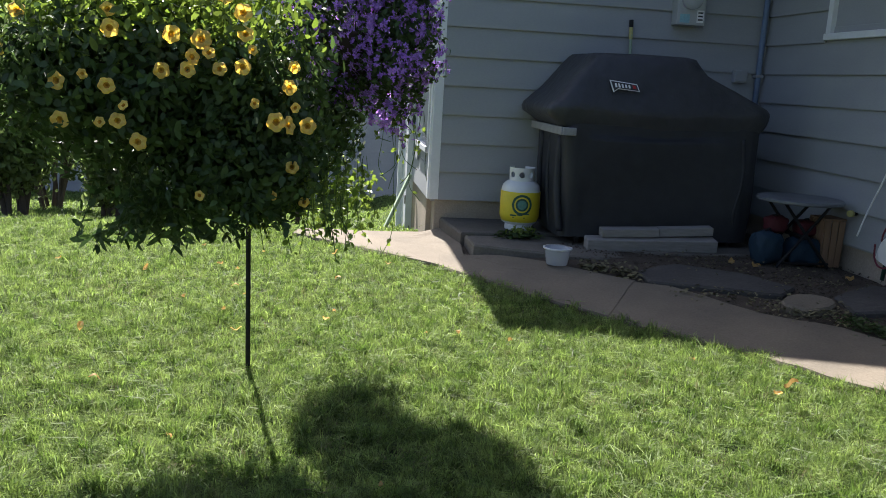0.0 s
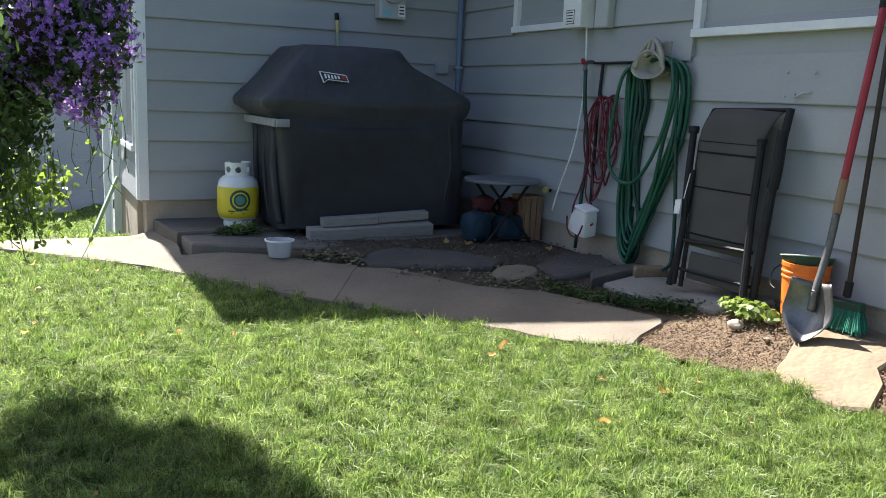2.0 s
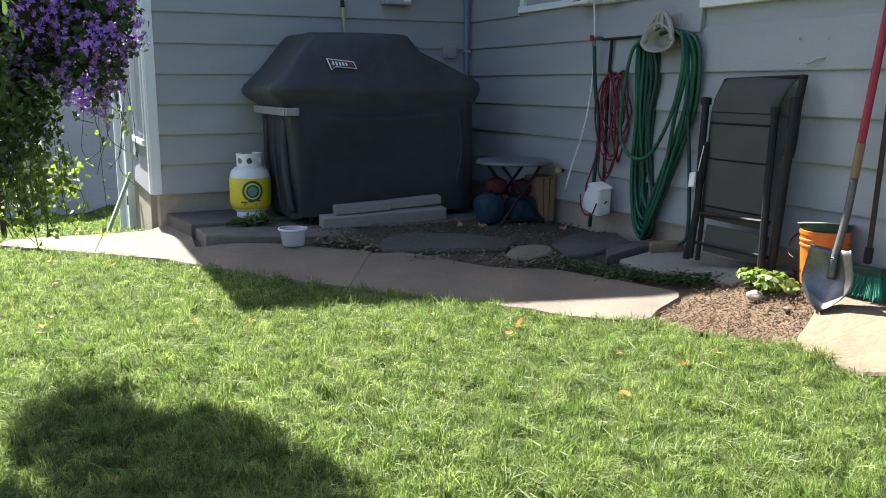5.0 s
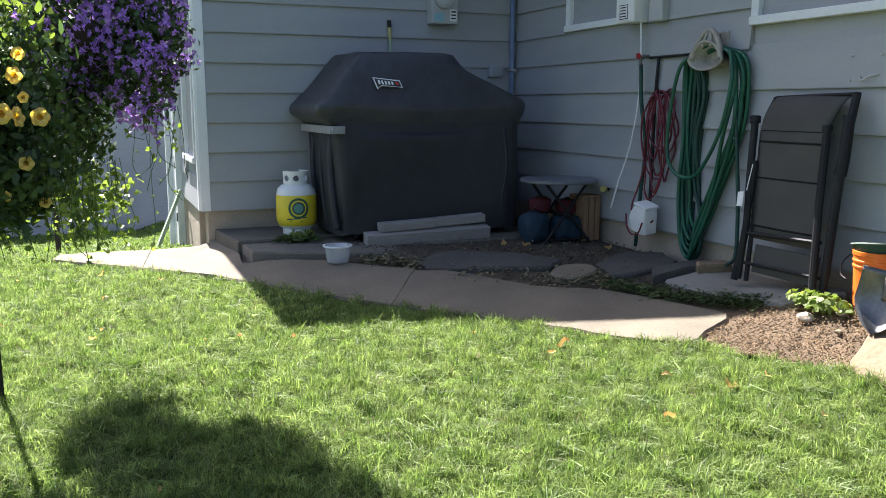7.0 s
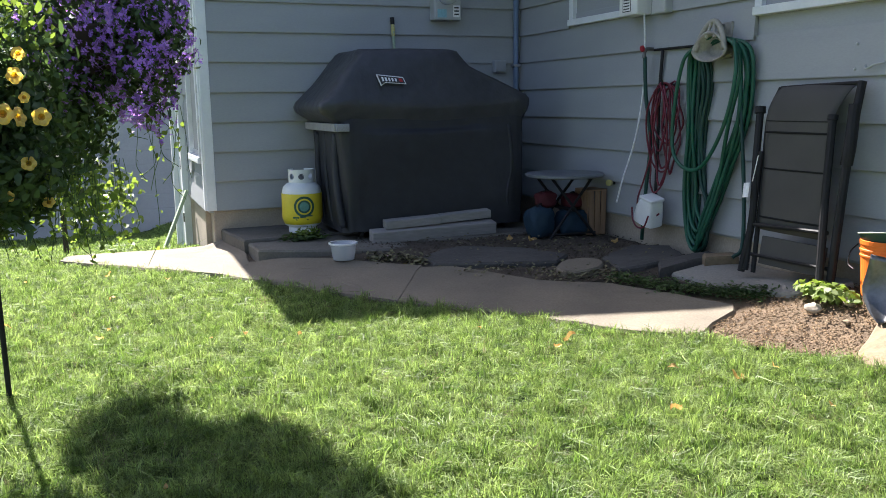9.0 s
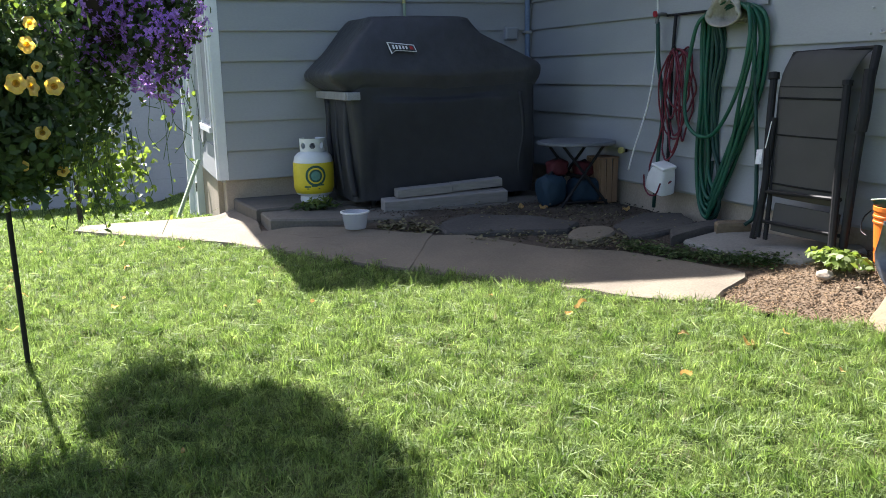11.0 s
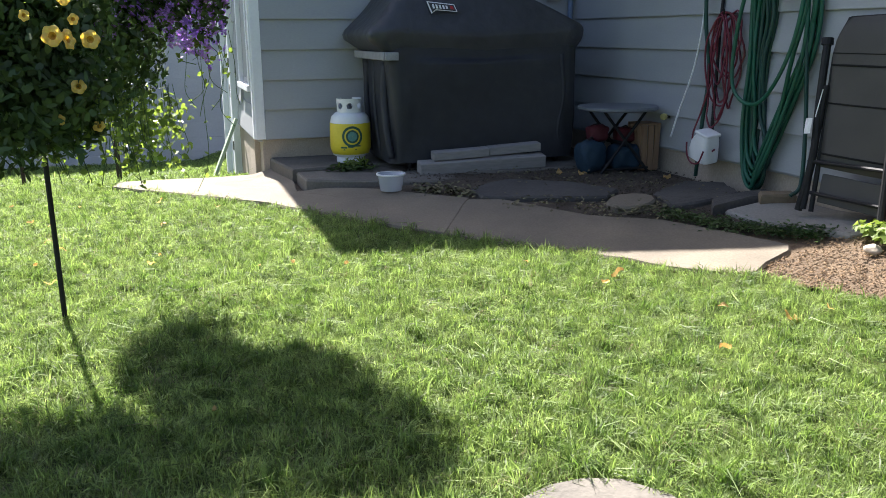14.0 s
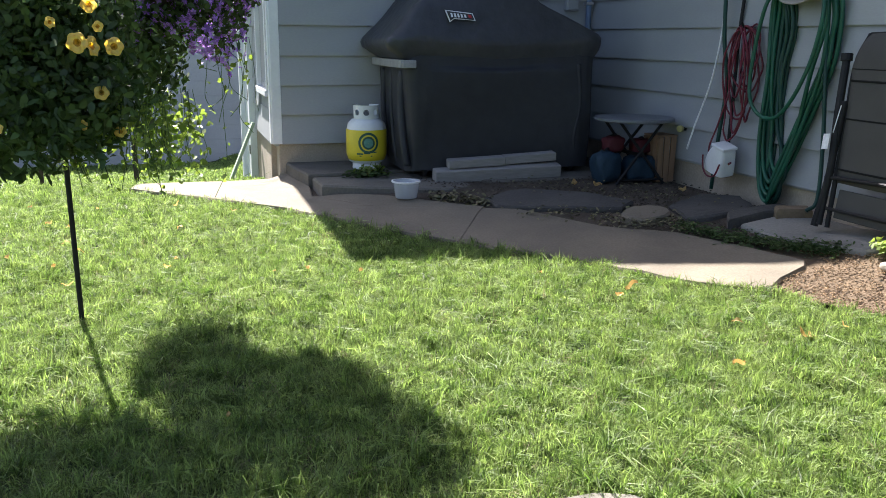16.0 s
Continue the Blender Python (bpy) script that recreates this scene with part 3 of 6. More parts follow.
slab("chair_slab", [(-0.52, -3.02), (-0.26, -2.99), (-0.03, -3.06), (-0.02, -3.85), (-0.09, -3.94), (-0.34, -3.77), (-0.43, -3.40)], 0.03, 0.06, PALESLAB, "pale concrete slab under the folded chair", "slab", seed=9)
slab("round_stepping_plate", [(-0.92 + 0.145 * math.cos(a * 0.5236), -2.60 + 0.12 * math.sin(a * 0.5236)) for a in range(12)], 0.045, 0.035, CONC, "pale round flat stone lying in leaf litter", "stone", seed=10, amp=0.012)
slab("sunlit_flagstone", [(-0.60, -4.46), (-0.38, -4.33), (-0.20, -4.24), (-0.03, -4.20), (-0.03, -4.80), (-0.28, -4.775), (-0.36, -4.80), (-0.46, -4.90), (-0.60, -4.97), (-0.70, -4.86), (-0.70, -4.66)], 0.026, 0.05, STONE, "large sunlit sandstone slab with broken edges", "stone", seed=11, amp=0.05, rough=0.012)
slab("sunlit_flagstone", [(-0.43, -4.95), (-0.34, -4.84), (-0.27, -4.81), (-0.03, -4.835), (-0.02, -5.4), (-0.45, -5.4), (-0.53, -5.08)], 0.022, 0.05, STONE, "cracked sunlit sandstone slab beside the lawn", "stone", seed=21, amp=0.05, rough=0.012)
slab("stone_block", [(-0.30, -3.04), (-0.10, -3.08), (-0.06, -2.99), (-0.24, -2.95)], 0.085, 0.08, STONE, "small tan stone beside the hose", "stone", seed=13, amp=0.02)
slab("stepping_stone", [(-2.72 + 0.24 * math.cos(a * 0.449), -5.52 + 0.24 * math.sin(a * 0.449)) for a in range(14)], 0.010, 0.05, CONC2, "round weathered stepping stone sunk in the lawn", "stone", seed=12, amp=0.02)


# ---------- covered grill ----------
def grill():
    g = base("covered_grill", (-1.4, -0.65, 0.16), "large barbecue grill under a black fabric cover", "grill")
    N = 96

    def ring(z, x0, x1, y0, y1, r, wrinkle):
        """Rounded rectangle, counter-clockwise, with folds in the cloth."""
        out = []
        cx, cy, hx, hy = (x0 + x1) / 2, (y0 + y1) / 2, (x1 - x0) / 2, (y1 - y0) / 2
        for i in range(N):
            a = 2 * math.pi * i / N
            c, s = math.cos(a), math.sin(a)
            k = 0.11
            x = cx + hx * math.copysign(abs(c) ** k, c)
            y = cy + hy * math.copysign(abs(s) ** (k * 1.3), s)
            f = wrinkle * (noise.noise((x * 5, y * 5 + 3, z * 1.1)) + 0.6 * noise.noise((x * 13, y * 13, z * 2.2)))
            nx, ny = c, s
            if s < 0 and z > 1.0:
                dip = 0.065 * (1 - min(1, ((x - cx) / hx) ** 2)) * min(1, max(0, (1.38 - z) / 0.16))
            else:
                dip = 0.0
            out.append((x + nx * f, y + ny * f, z - dip + 0.6 * wrinkle * noise.noise((x * 4, y * 4, 5))))
        return out

    def loft(rings, cap):
        bm = bmesh.new()
        vs = [[bm.verts.new(p) for p in r] for r in rings]
        for a, b in zip(vs, vs[1:]):
            for i in range(N):
                bm.faces.new((a[i], a[(i + 1) % N], b[(i + 1) % N], b[i]))
        if cap:
            bm.faces.new(vs[-1])
        return bm

    skirt = []
    for k in range(22):
        t = k / 21
        z = 0.20 + t * 0.90
        skirt.append(ring(z, -1.99 - 0.03 * t, -0.47, -1.00 - 0.015 * math.sin(3 * t), -0.10, 0.05, 0.030 * (1.15 - 0.55 * t)))
    part("cover_skirt", loft(skirt, False), COVER, g, "hanging black fabric with soft folds", smooth=True)
    prof = [(1.03, -2.03, -0.47, -0.985, -0.09), (1.07, -2.09, -0.45, -0.998, -0.07), (1.11, -2.15, -0.425, -1.008, -0.045), (1.15, -2.165, -0.412, -1.018, -0.04), (1.185, -2.15, -0.41, -1.024, -0.04), (1.21, -2.12, -0.415, -1.024, -0.04), (1.235, -2.095, -0.44, -1.014, -0.045), (1.28, -2.05, -0.53, -0.992, -0.05), (1.36, -1.98, -0.69, -0.962, -0.06), (1.43, -1.92, -0.835, -0.938, -0.08), (1.465, -1.89, -0.90, -0.925, -0.10), (1.50, -1.86, -0.93, -0.908, -0.12), (1.555, -1.815, -0.965, -0.875, -0.16), (1.58, -1.79, -0.985, -0.845, -0.20), (1.588, -1.74, -1.03, -0.78, -0.26)]
    part("cover_top", loft([ring(p[0], *p[1:], 0.05, 0.026) for p in prof], True), COVERTOP, g, "tapered black cover hood", smooth=True)
    part("strap", box((-2.045, -0.54, 1.0), (0.03, 0.93, 0.06), bevel=0.006), GREYBAND, g, "grey reflective strap")
    part("strap_end", box((-2.0, -1.025, 1.0), (0.10, 0.03, 0.058), bevel=0.006), GREYBAND, g)
    # side drape folds
    for y, w in ((-0.30, 0.030), (-0.55, 0.022), (-0.84, 0.034)):
        path = smooth_path([(-2.0, y, 0.95), (-2.02, y - 0.02, 0.7), (-2.015, y - 0.07, 0.42), (-1.995, y - 0.10, 0.24)], 6)
        part("fold", tube(path, w, 10, taper=0.7), COVER, g, smooth=True)
    path = smooth_path([(-0.62, -0.99, 1.0), (-0.60, -1.01, 0.7), (-0.64, -1.01, 0.42), (-0.60, -0.99, 0.24)], 6)
    part("fold", tube(path, 0.02, 10, taper=0.6), COVER, g, smooth=True)
    # badge as plain shapes

    def badge(name, pts, off, material):
        bm = bmesh.new()
        m = Matrix.Translation((-1.60, -0.988 - off, 1.345)) @ pose(0, 0, 0, -22, 1.5, 0)
        f = bm.faces.new([bm.verts.new(m @ Vector((x, 0, z))) for x, z in pts])
        r = bmesh.ops.extrude_face_region(bm, geom=[f])
        bmesh.ops.translate(bm, verts=[v for v in r["geom"] if isinstance(v, bmesh.types.BMVert)], vec=(0, 0.008, 0))
        return part(name, bm, material, g)

    badge("badge_border", [(-0.115, 0.045), (0.098, 0.028), (0.118, -0.03), (-0.05, -0.022), (-0.085, -0.05)], 0.0, PAPER)
    badge("badge_field", [(-0.104, 0.037), (0.092, 0.021), (0.108, -0.024), (-0.05, -0.015), (-0.080, -0.038)], 0.004, DARKPRINT)
    for i in range(5):
        x = -0.078 + i * 0.026
        badge("badge_bar", [(x, 0.024 - i * 0.002), (x + 0.014, 0.023 - i * 0.002), (x + 0.020, -0.009), (x + 0.006, -0.010)], 0.007, PAPER)
    badge("badge_mark", [(0.058, 0.016), (0.082, 0.014), (0.090, -0.012), (0.066, -0.010)], 0.007, REDPRINT)
    for x in (-1.85, -0.62):
        for y in (-0.92, -0.42):
            bm = lathe([(0.034, -0.014), (0.04, -0.006), (0.04, 0.006), (0.034, 0.014)], 16)
            bmesh.ops.transform(bm, matrix=Matrix.Translation((x, y, rise(x, y) + 0.055)) @ pose(0, 0, 0, 0, 90, 0), verts=bm.verts)
            part("caster", bm, BLACKM, g)
            part("leg", box((x, y, rise(x, y) + 0.18), (0.05, 0.05, 0.2)), BLACKM, g)


grill()

pl = base("step_plank", (-1.3, -1.13, 0.14), "thick greyed plank lying against the grill cover", "plank")
part("plank", box((-1.33, -1.13, 0.195), (1.0, 0.12, 0.092), m=pose(0, 0, 0, 8, -1.3, -3), bevel=0.008), GREYWOOD, pl)
pl2 = base("upper_plank", (-1.3, -1.1, 0.24), "two greyed boards stacked on a thick plank", "plank")
part("board", box((-1.50, -1.105, 0.278), (0.44, 0.09, 0.062), m=pose(0, 0, 0, 6, -2.2, -2), bevel=0.005), GREYWOOD, pl2)
part("board", box((-1.06, -1.10, 0.297), (0.42, 0.09, 0.062), m=pose(0, 0, 0, 5, -3, -3), bevel=0.005), GREYWOOD, pl2)


# ---------- propane tank ----------
def tank(x, y, z):
    t = base("propane_tank", (x, y, z), "white propane tank with a yellow printed sleeve", "gas tank")
    R = 0.158
    part("foot_ring", lathe([(0.112, 0), (0.114, 0.01), (0.112, 0.05), (0.10, 0.055)], 32, (x, y, z)), TANKWHITE, t, smooth=True)
    part("body", lathe([(0.03, 0.035), (0.10, 0.04), (0.14, 0.06), (R - 0.002, 0.11), (R, 0.15), (R, 0.30), (R - 0.004, 0.325), (0.145, 0.355), (0.115, 0.382), (0.07, 0.398), (0.02, 0.402)], 48, (x, y, z)), TANKWHITE, t, smooth=True)
    sl = part("printed_sleeve", lathe([(0.118, 0.055), (0.145, 0.072), (R + 0.001, 0.11), (R + 0.0025, 0.13), (R + 0.0025, 0.305), (R, 0.308)], 48, (x, y, z), caps=False), TANKYEL, t, "yellow printed plastic sleeve", smooth=True)

    def patch(name, u0, r_in, r_out, zc, mt, off=0.004, n=28):
        bm = bmesh.new()
        rows = []
        for rr in (r_in, r_out):
            rows.append([])
            for i in range(n):
                a = 2 * math.pi * i / n
                u, v = rr * math.cos(a), rr * math.sin(a)
                th = -math.pi / 2 + u0 + u / R
                rows[-1].append(bm.verts.new((x + (R + off) * math.cos(th), y + (R + off) * math.sin(th), z + zc + v)))
        for i in range(n):
            bm.faces.new((rows[0][i], rows[0][(i + 1) % n], rows[1][(i + 1) % n], rows[1][i]))
        part(name, bm, mt, sl)

    patch("printed_ring", -0.12, 0.062, 0.080, 0.212, PRINTGREEN)
    patch("printed_ring", -0.12, 0.036, 0.050, 0.212, PRINTGREEN)
    patch("printed_disc", -0.12, 0.001, 0.036, 0.212, PRINTBLUE)
    for k, (u, wd, zz, hh) in enumerate(((-0.34, 0.05, 0.128, 0.012), (0.0, 0.045, 0.134, 0.012), (0.32, 0.05, 0.140, 0.010), (-0.05, 0.10, 0.112, 0.008))):
        bm = bmesh.new()
        vs = []
        for du, dz in ((-1, -1), (1, -1), (1, 1), (-1, 1)):
            th = -math.pi / 2 - 0.2 + u + du * wd / R / 2
            vs.append(bm.verts.new((x + (R + 0.0045) * math.cos(th), y + (R + 0.0045) * math.sin(th), z + zz + dz * hh / 2)))
        bm.faces.new(vs)
        part("printed_bar", bm, PRINTGREEN, sl)
    # collar with three hand holes, open at the back
    bm = bmesh.new()
    n, rows, rc = 132, 26, 0.098
    z0, z1 = 0.375, 0.492
    grid = {}
    holes = [-math.pi / 2 - 0.20, -math.pi / 2 - 1.05, -math.pi / 2 + 0.65]
    for side, dr in ((0, 0.0), (1, -0.004)):
        for i in range(n + 1):
            th = -math.pi * 1.35 + 1.7 * math.pi * i / n
            for j in range(rows + 1):
                zz = z0 + (z1 - z0) * j / rows
                r = rc + dr + 0.004 * (j / rows)
                grid[side, i, j] = bm.verts.new((x + r * math.cos(th), y + r * math.sin(th), z + zz))
        for i in range(n):
            th = -math.pi * 1.35 + 1.7 * math.pi * (i + 0.5) / n
            for j in range(rows):
                zz = z0 + (z1 - z0) * (j + 0.5) / rows
                if any(math.hypot((th - h) * rc, zz - 0.437) < 0.0235 for h in holes):
                    continue
                bm.faces.new((grid[side, i, j], grid[side, i + 1, j], grid[side, i + 1, j + 1], grid[side, i, j + 1]))
    bmesh.ops.delete(bm, geom=[v for v in bm.verts if not v.link_faces], context="VERTS")
    part("collar", bm, TANKWHITE, t, smooth=True)
    t.scale = (1, 1, 1.02)
    part("valve", lathe([(0.022, 0.395), (0.022, 0.43), (0.012, 0.435), (0.012, 0.455), (0.03, 0.457), (0.03, 0.472)], 16, (x, y, z)), DARKSTEEL, t, "dull valve with a knob", smooth=True)


tank(-2.205, -0.48, 0.168)

# ---------- small things round the grill ----------
tub = base("plastic_tub", (-2.12, -1.55, 0.1), "empty clear plastic food tub", "tub")
TX, TY = -2.16, -1.52
tz = rise(TX, TY) + 0.024
part("tub_wall", lathe([(0.072, 0.0), (0.076, 0.004), (0.092, 0.112), (0.094, 0.116), (0.091, 0.116), (0.073, 0.006), (0.001, 0.006)], 32, (TX, TY, tz)), CLEARPL, tub, smooth=True)
part("rim", lathe([(0.094, 0.108), (0.102, 0.110), (0.103, 0.120), (0.094, 0.121)], 32, (TX, TY, tz), caps=False), WHITEPL, tub, "pale rolled rim", smooth=True)

mt = base("electric_meter", (-0.78, -0.06, 1.88), "grey electric meter box on the siding", "meter")
part("box", box((-0.78, -0.085, 2.06), (0.25, 0.12, 0.36), bevel=0.01), PALEGREY, mt)
bm = lathe([(0.085, 0), (0.085, 0.05), (0.075, 0.075), (0.03, 0.088), (0.001, 0.09)], 28)
bmesh.ops.transform(bm, matrix=Matrix.Translation((-0.79, -0.142, 2.09)) @ pose(0, 0, 0, 90, 0, 0), verts=bm.verts)
part("dial_cover", bm, CLEARPL, mt, "round glass meter cover", smooth=True)
part("blue_label", box((-0.835, -0.147, 1.935), (0.085, 0.003, 0.07), bevel=0), mat("pale_blue_label", (0.30, 0.55, 0.62), rough=0.5, bump=0), mt)
lab = part("white_label", box((-0.70, -0.147, 1.955), (0.06, 0.003, 0.10), bevel=0), PAPER, mt)
for i in range(3):
    part("printed_bar", box((-0.70, -0.149, 1.985 - i * 0.028), (0.044, 0.002, 0.012), bevel=0), DARKPRINT, lab)

st = base("long_handled_tool", (-1.24, -0.12, 0.16), "green pole with a yellow grip behind the grill", "tool")
part("pole", tube([(-1.24, -0.18, 0.16), (-1.255, -0.06, 1.78)], 0.013, 10), GREENPAINT, st)
part("grip", tube([(-1.255, -0.061, 1.74), (-1.257, -0.05, 1.84)], 0.016, 10), YELTAPE, st, "worn yellow grip")
part("end_cap", tube([(-1.257, -0.05, 1.84), (-1.258, -0.043, 1.90)], 0.018, 10), BLACKM, st)
dp = base("downspout", (-0.07, -0.06, 0.2), "thin blue-grey pipe in the wall corner", "pipe")
part("pipe", tube([(-0.075, -0.06, 0.16), (-0.075, -0.06, 2.7)], 0.024, 12), BLUEPIPE, dp, smooth=True)
for z in (0.7, 1.5, 2.2):
    part("clip", box((-0.075, -0.055, z), (0.07, 0.07, 0.025)), SIDING, dp)
ob_ = base("outlet_box", (-0.24, -0.03, 1.46), "small grey weatherproof outlet box", "outlet")
part("box", box((-0.24, -0.05, 1.49), (0.12, 0.06, 0.11), bevel=0.008), SIDING, ob_)
part("cover", box((-0.24, -0.084, 1.49), (0.10, 0.012, 0.09), bevel=0.004), SIDING, ob_)


wh = base("wall_hook", (-2.91, 0.03, 1.72), "thin dark wire hook screwed to the corner board", "hook")
part("plate", box((-2.910, 0.032, 1.725), (0.008, 0.022, 0.05), bevel=0.002), DARKSTEEL, wh)
part("wire", tube(smooth_path([(-2.910, 0.032, 1.725), (-2.95, 0.02, 1.722), (-2.985, 0.01, 1.725), (-2.995, 0.008, 1.74)], 5), 0.005, 8), DARKSTEEL, wh)


# ---------- folding table with bags and crate ----------
def folding_table(cx, cy):
    z = rise(cx, cy)
    t = base("folding_table", (cx, cy, z), "small folding camp table with crossed black legs", "table")
    part("tabletop", lathe([(0.29, 0.0), (0.30, 0.006), (0.30, 0.022), (0.29, 0.028)], 48, (cx, cy, z + 0.46)), TABLETOP, t, "grey-blue round top")
    for s in (-1, 1):
        for d in (-1, 1):
            part("leg", tube([(cx + d * 0.20, cy + s * 0.14, z), (cx - d * 0.18, cy + s * 0.12, z + 0.46)], 0.011, 8), BLACKM, t)
    for s in (-1, 1):
        part("stretcher", tube([(cx - 0.2, cy + s * 0.135, z + 0.03), (cx + 0.2, cy + s * 0.135, z + 0.03)], 0.008, 8), BLACKM, t)
    part("hub", tube([(cx, cy - 0.14, z + 0.215), (cx, cy + 0.13, z + 0.215)], 0.014, 8), BLACKM, t)


folding_table(-0.365, -1.45)


def pouch(name, c, size, material, label, seed):
    e = base(name, (c[0], c[1], c[2] - size[2] / 2), label, "bag")
    bm = bmesh.new()
    bmesh.ops.create_icosphere(bm, subdivisions=4, radius=1)
    for v in bm.verts:
        q = v.co.copy()
        q = Vector([math.copysign(abs(a) ** 0.6, a) for a in q])
        q *= 1 + 0.13 * noise.noise(q * 1.7 + Vector((seed, 0, 0))) + 0.05 * noise.noise(q * 5 + Vector((seed, 3, 0)))
        v.co = Vector((q.x * size[0] / 2, q.y * size[1] / 2, max(-size[2] / 2, q.z * size[2] / 2))) + Vector(c)
    part("body", bm, material, e, smooth=True)
    part("tie", tube(smooth_path([(c[0] - 0.03, c[1], c[2] + size[2] * 0.46), (c[0], c[1] - 0.02, c[2] + size[2] * 0.6), (c[0] + 0.03, c[1], c[2] + size[2] * 0.46)], 4), 0.006, 6), BLACKM, e)


pouch("storage_bag", (-0.59, -1.46, 0.26), (0.20, 0.20, 0.24), BLUEPL, "blue fabric bag under the folding table", 1)
pouch("storage_bag", (-0.31, -1.47, 0.24), (0.24, 0.20, 0.20), BLUEPL, "dark blue bag under the folding table", 2)
pouch("red_bag", (-0.49, -1.38, 0.42), (0.16, 0.14, 0.13), REDPL, "red fabric bag beneath the table top", 3)
pouch("red_bag", (-0.27, -1.40, 0.40), (0.15, 0.13, 0.12), REDPL, "small dark red bag stacked under the table", 4)
cr = base("wooden_crate", (-0.125, -1.45, 0.14), "narrow brown wooden crate standing under the table edge", "crate")
for i in range(3):
    part("slat", box((-0.178 + i * 0.053, -1.545, 0.31), (0.046, 0.012, 0.34), m=pose(0, 0, 0, 0, 1.2 * (i - 1), 0), bevel=0.003), WOOD, cr)
for i in range(3):
    part("slat", box((-0.206, -1.51 + i * 0.066, 0.31), (0.012, 0.058, 0.34), bevel=0.003), WOOD, cr)
part("lid", box((-0.125, -1.45, 0.488), (0.17, 0.20, 0.014), bevel=0.003), WOOD, cr)
part("bottom", box((-0.125, -1.45, 0.15), (0.15, 0.18, 0.014), bevel=0.003), WOOD, cr)
sp = base("spray_nozzle", (-0.05, -1.60, 0.50), "small yellow and black hose nozzle hung on the wall", "nozzle")
part("barrel", tube([(0.0, -1.60, 0.545), (-0.06, -1.62, 0.55)], 0.014, 10), BLACKM, sp)
part("tip", tube([(-0.06, -1.62, 0.55), (-0.085, -1.63, 0.55)], 0.024, 12), YELTAPE, sp)

# ---------- boxes, pipes and cords on the hose wall ----------
eb = base("utility_box", (-0.06, -1.95, 1.75), "white utility box with a warning label on the wall", "utility box")
part("box", box((-0.085, -1.93, 1.98), (0.13, 0.22, 0.44), bevel=0.012), WHITEPL, eb)
part("cover", box((-0.055, -2.20, 2.0), (0.07, 0.15, 0.50), bevel=0.014), PALEGREY, eb)
lb = part("label", box((-0.152, -1.925, 1.835), (0.003, 0.115, 0.115), bevel=0), PAPER, eb)
part("label_border", box((-0.1535, -1.925, 1.835), (0.003, 0.10, 0.10), bevel=0), DARKPRINT, lb)
part("label_field", box((-0.155, -1.925, 1.835), (0.003, 0.088, 0.088), bevel=0), PAPER, lb)
for i in range(4):
    part("printed_bar", box((-0.157, -1.925, 1.865 - i * 0.02), (0.003, 0.07, 0.008), bevel=0), DARKPRINT, lb)
cb = base("white_cable", (-0.05, -2.02, 0.3), "thin white cable hanging from the utility box", "cable")
part("cable", tube(smooth_path([(-0.08, -2.03, 1.77), (-0.085, -2.05, 1.62), (-0.075, -2.04, 1.45), (-0.09, -2.05, 1.2), (-0.10, -1.99, 0.9), (-0.11, -1.86, 0.6), (-0.12, -1.80, 0.42)], 8), 0.0065, 6), PAPER, cb, smooth=True)
hb = base("hose_bib", (-0.03, -2.08, 1.45), "wall tap with a red wheel and short pipe", "tap")
part("pipe", tube(smooth_path([(0.0, -2.08, 1.52), (-0.09, -2.08, 1.52), (-0.11, -2.08, 1.46)], 5), 0.013, 8), DARKSTEEL, hb)
bm = lathe([(0.005, -0.005), (0.022, -0.005), (0.022, 0.005), (0.005, 0.005)], 18)
bmesh.ops.transform(bm, matrix=Matrix.Translation((-0.12, -2.075, 1.525)) @ pose(0, 0, 0, 0, 80, 0), verts=bm.verts)
part("wheel", bm, REDFIB, hb, "dark red tap wheel")
rd = base("hanging_rod", (-0.05, -2.1, 0.5), "dark hose and bar running down the wall", "hose")
part("bar", tube([(-0.035, -2.10, 1.515), (-0.035, -2.56, 1.515)], 0.009, 8), BLACKM, rd)
part("drop", tube(smooth_path([(-0.10, -2.08, 1.47), (-0.09, -2.09, 1.2), (-0.07, -2.13, 0.9), (-0.09, -2.12, 0.55), (-0.10, -2.10, 0.18)], 6), 0.014, 8), HOSE2, rd, smooth=True)
part("second_drop", tube(smooth_path([(-0.04, -2.20, 1.51), (-0.05, -2.19, 1.2), (-0.06, -2.20, 0.8), (-0.08, -2.22, 0.45)], 6), 0.012, 8), BLACKM, rd, smooth=True)

rc = base("red_cord_coil", (-0.06, -2.3, 0.6), "coiled dark red extension cord hanging on the wall", "cord")
rng = random.Random(4)
for i in range(9):
    y0, w_, top, bot = -2.31 + rng.uniform(-0.05, 0.06), rng.uniform(0.09, 0.20), 1.27 + rng.uniform(-0.03, 0.03), rng.uniform(0.62, 0.92)
    if i > 6:
        bot = rng.uniform(0.45, 0.6)
    x0 = -0.05 - 0.008 * i
    pts = []
    for k in range(20):
        a = 2 * math.pi * k / 20
        zz = (top + bot) / 2 + (top - bot) / 2 * math.cos(a)
        sag = 0.55 + 0.45 * (1 - (zz - bot) / (top - bot)) if k else 0.5
        pts.append((x0 + 0.012 * math.sin(3 * a + i), y0 + w_ * math.sin(a) * (0.75 + 0.3 * noise.noise((i, k * 0.4, 0))) + 0.02 * noise.noise((i * 3, k * 0.5, 1)), zz))
    part("loop", tube(smooth_path(pts + [pts[0]], 2)[:-1], 0.0065, 6, close=True), REDCORD, rc, smooth=True)
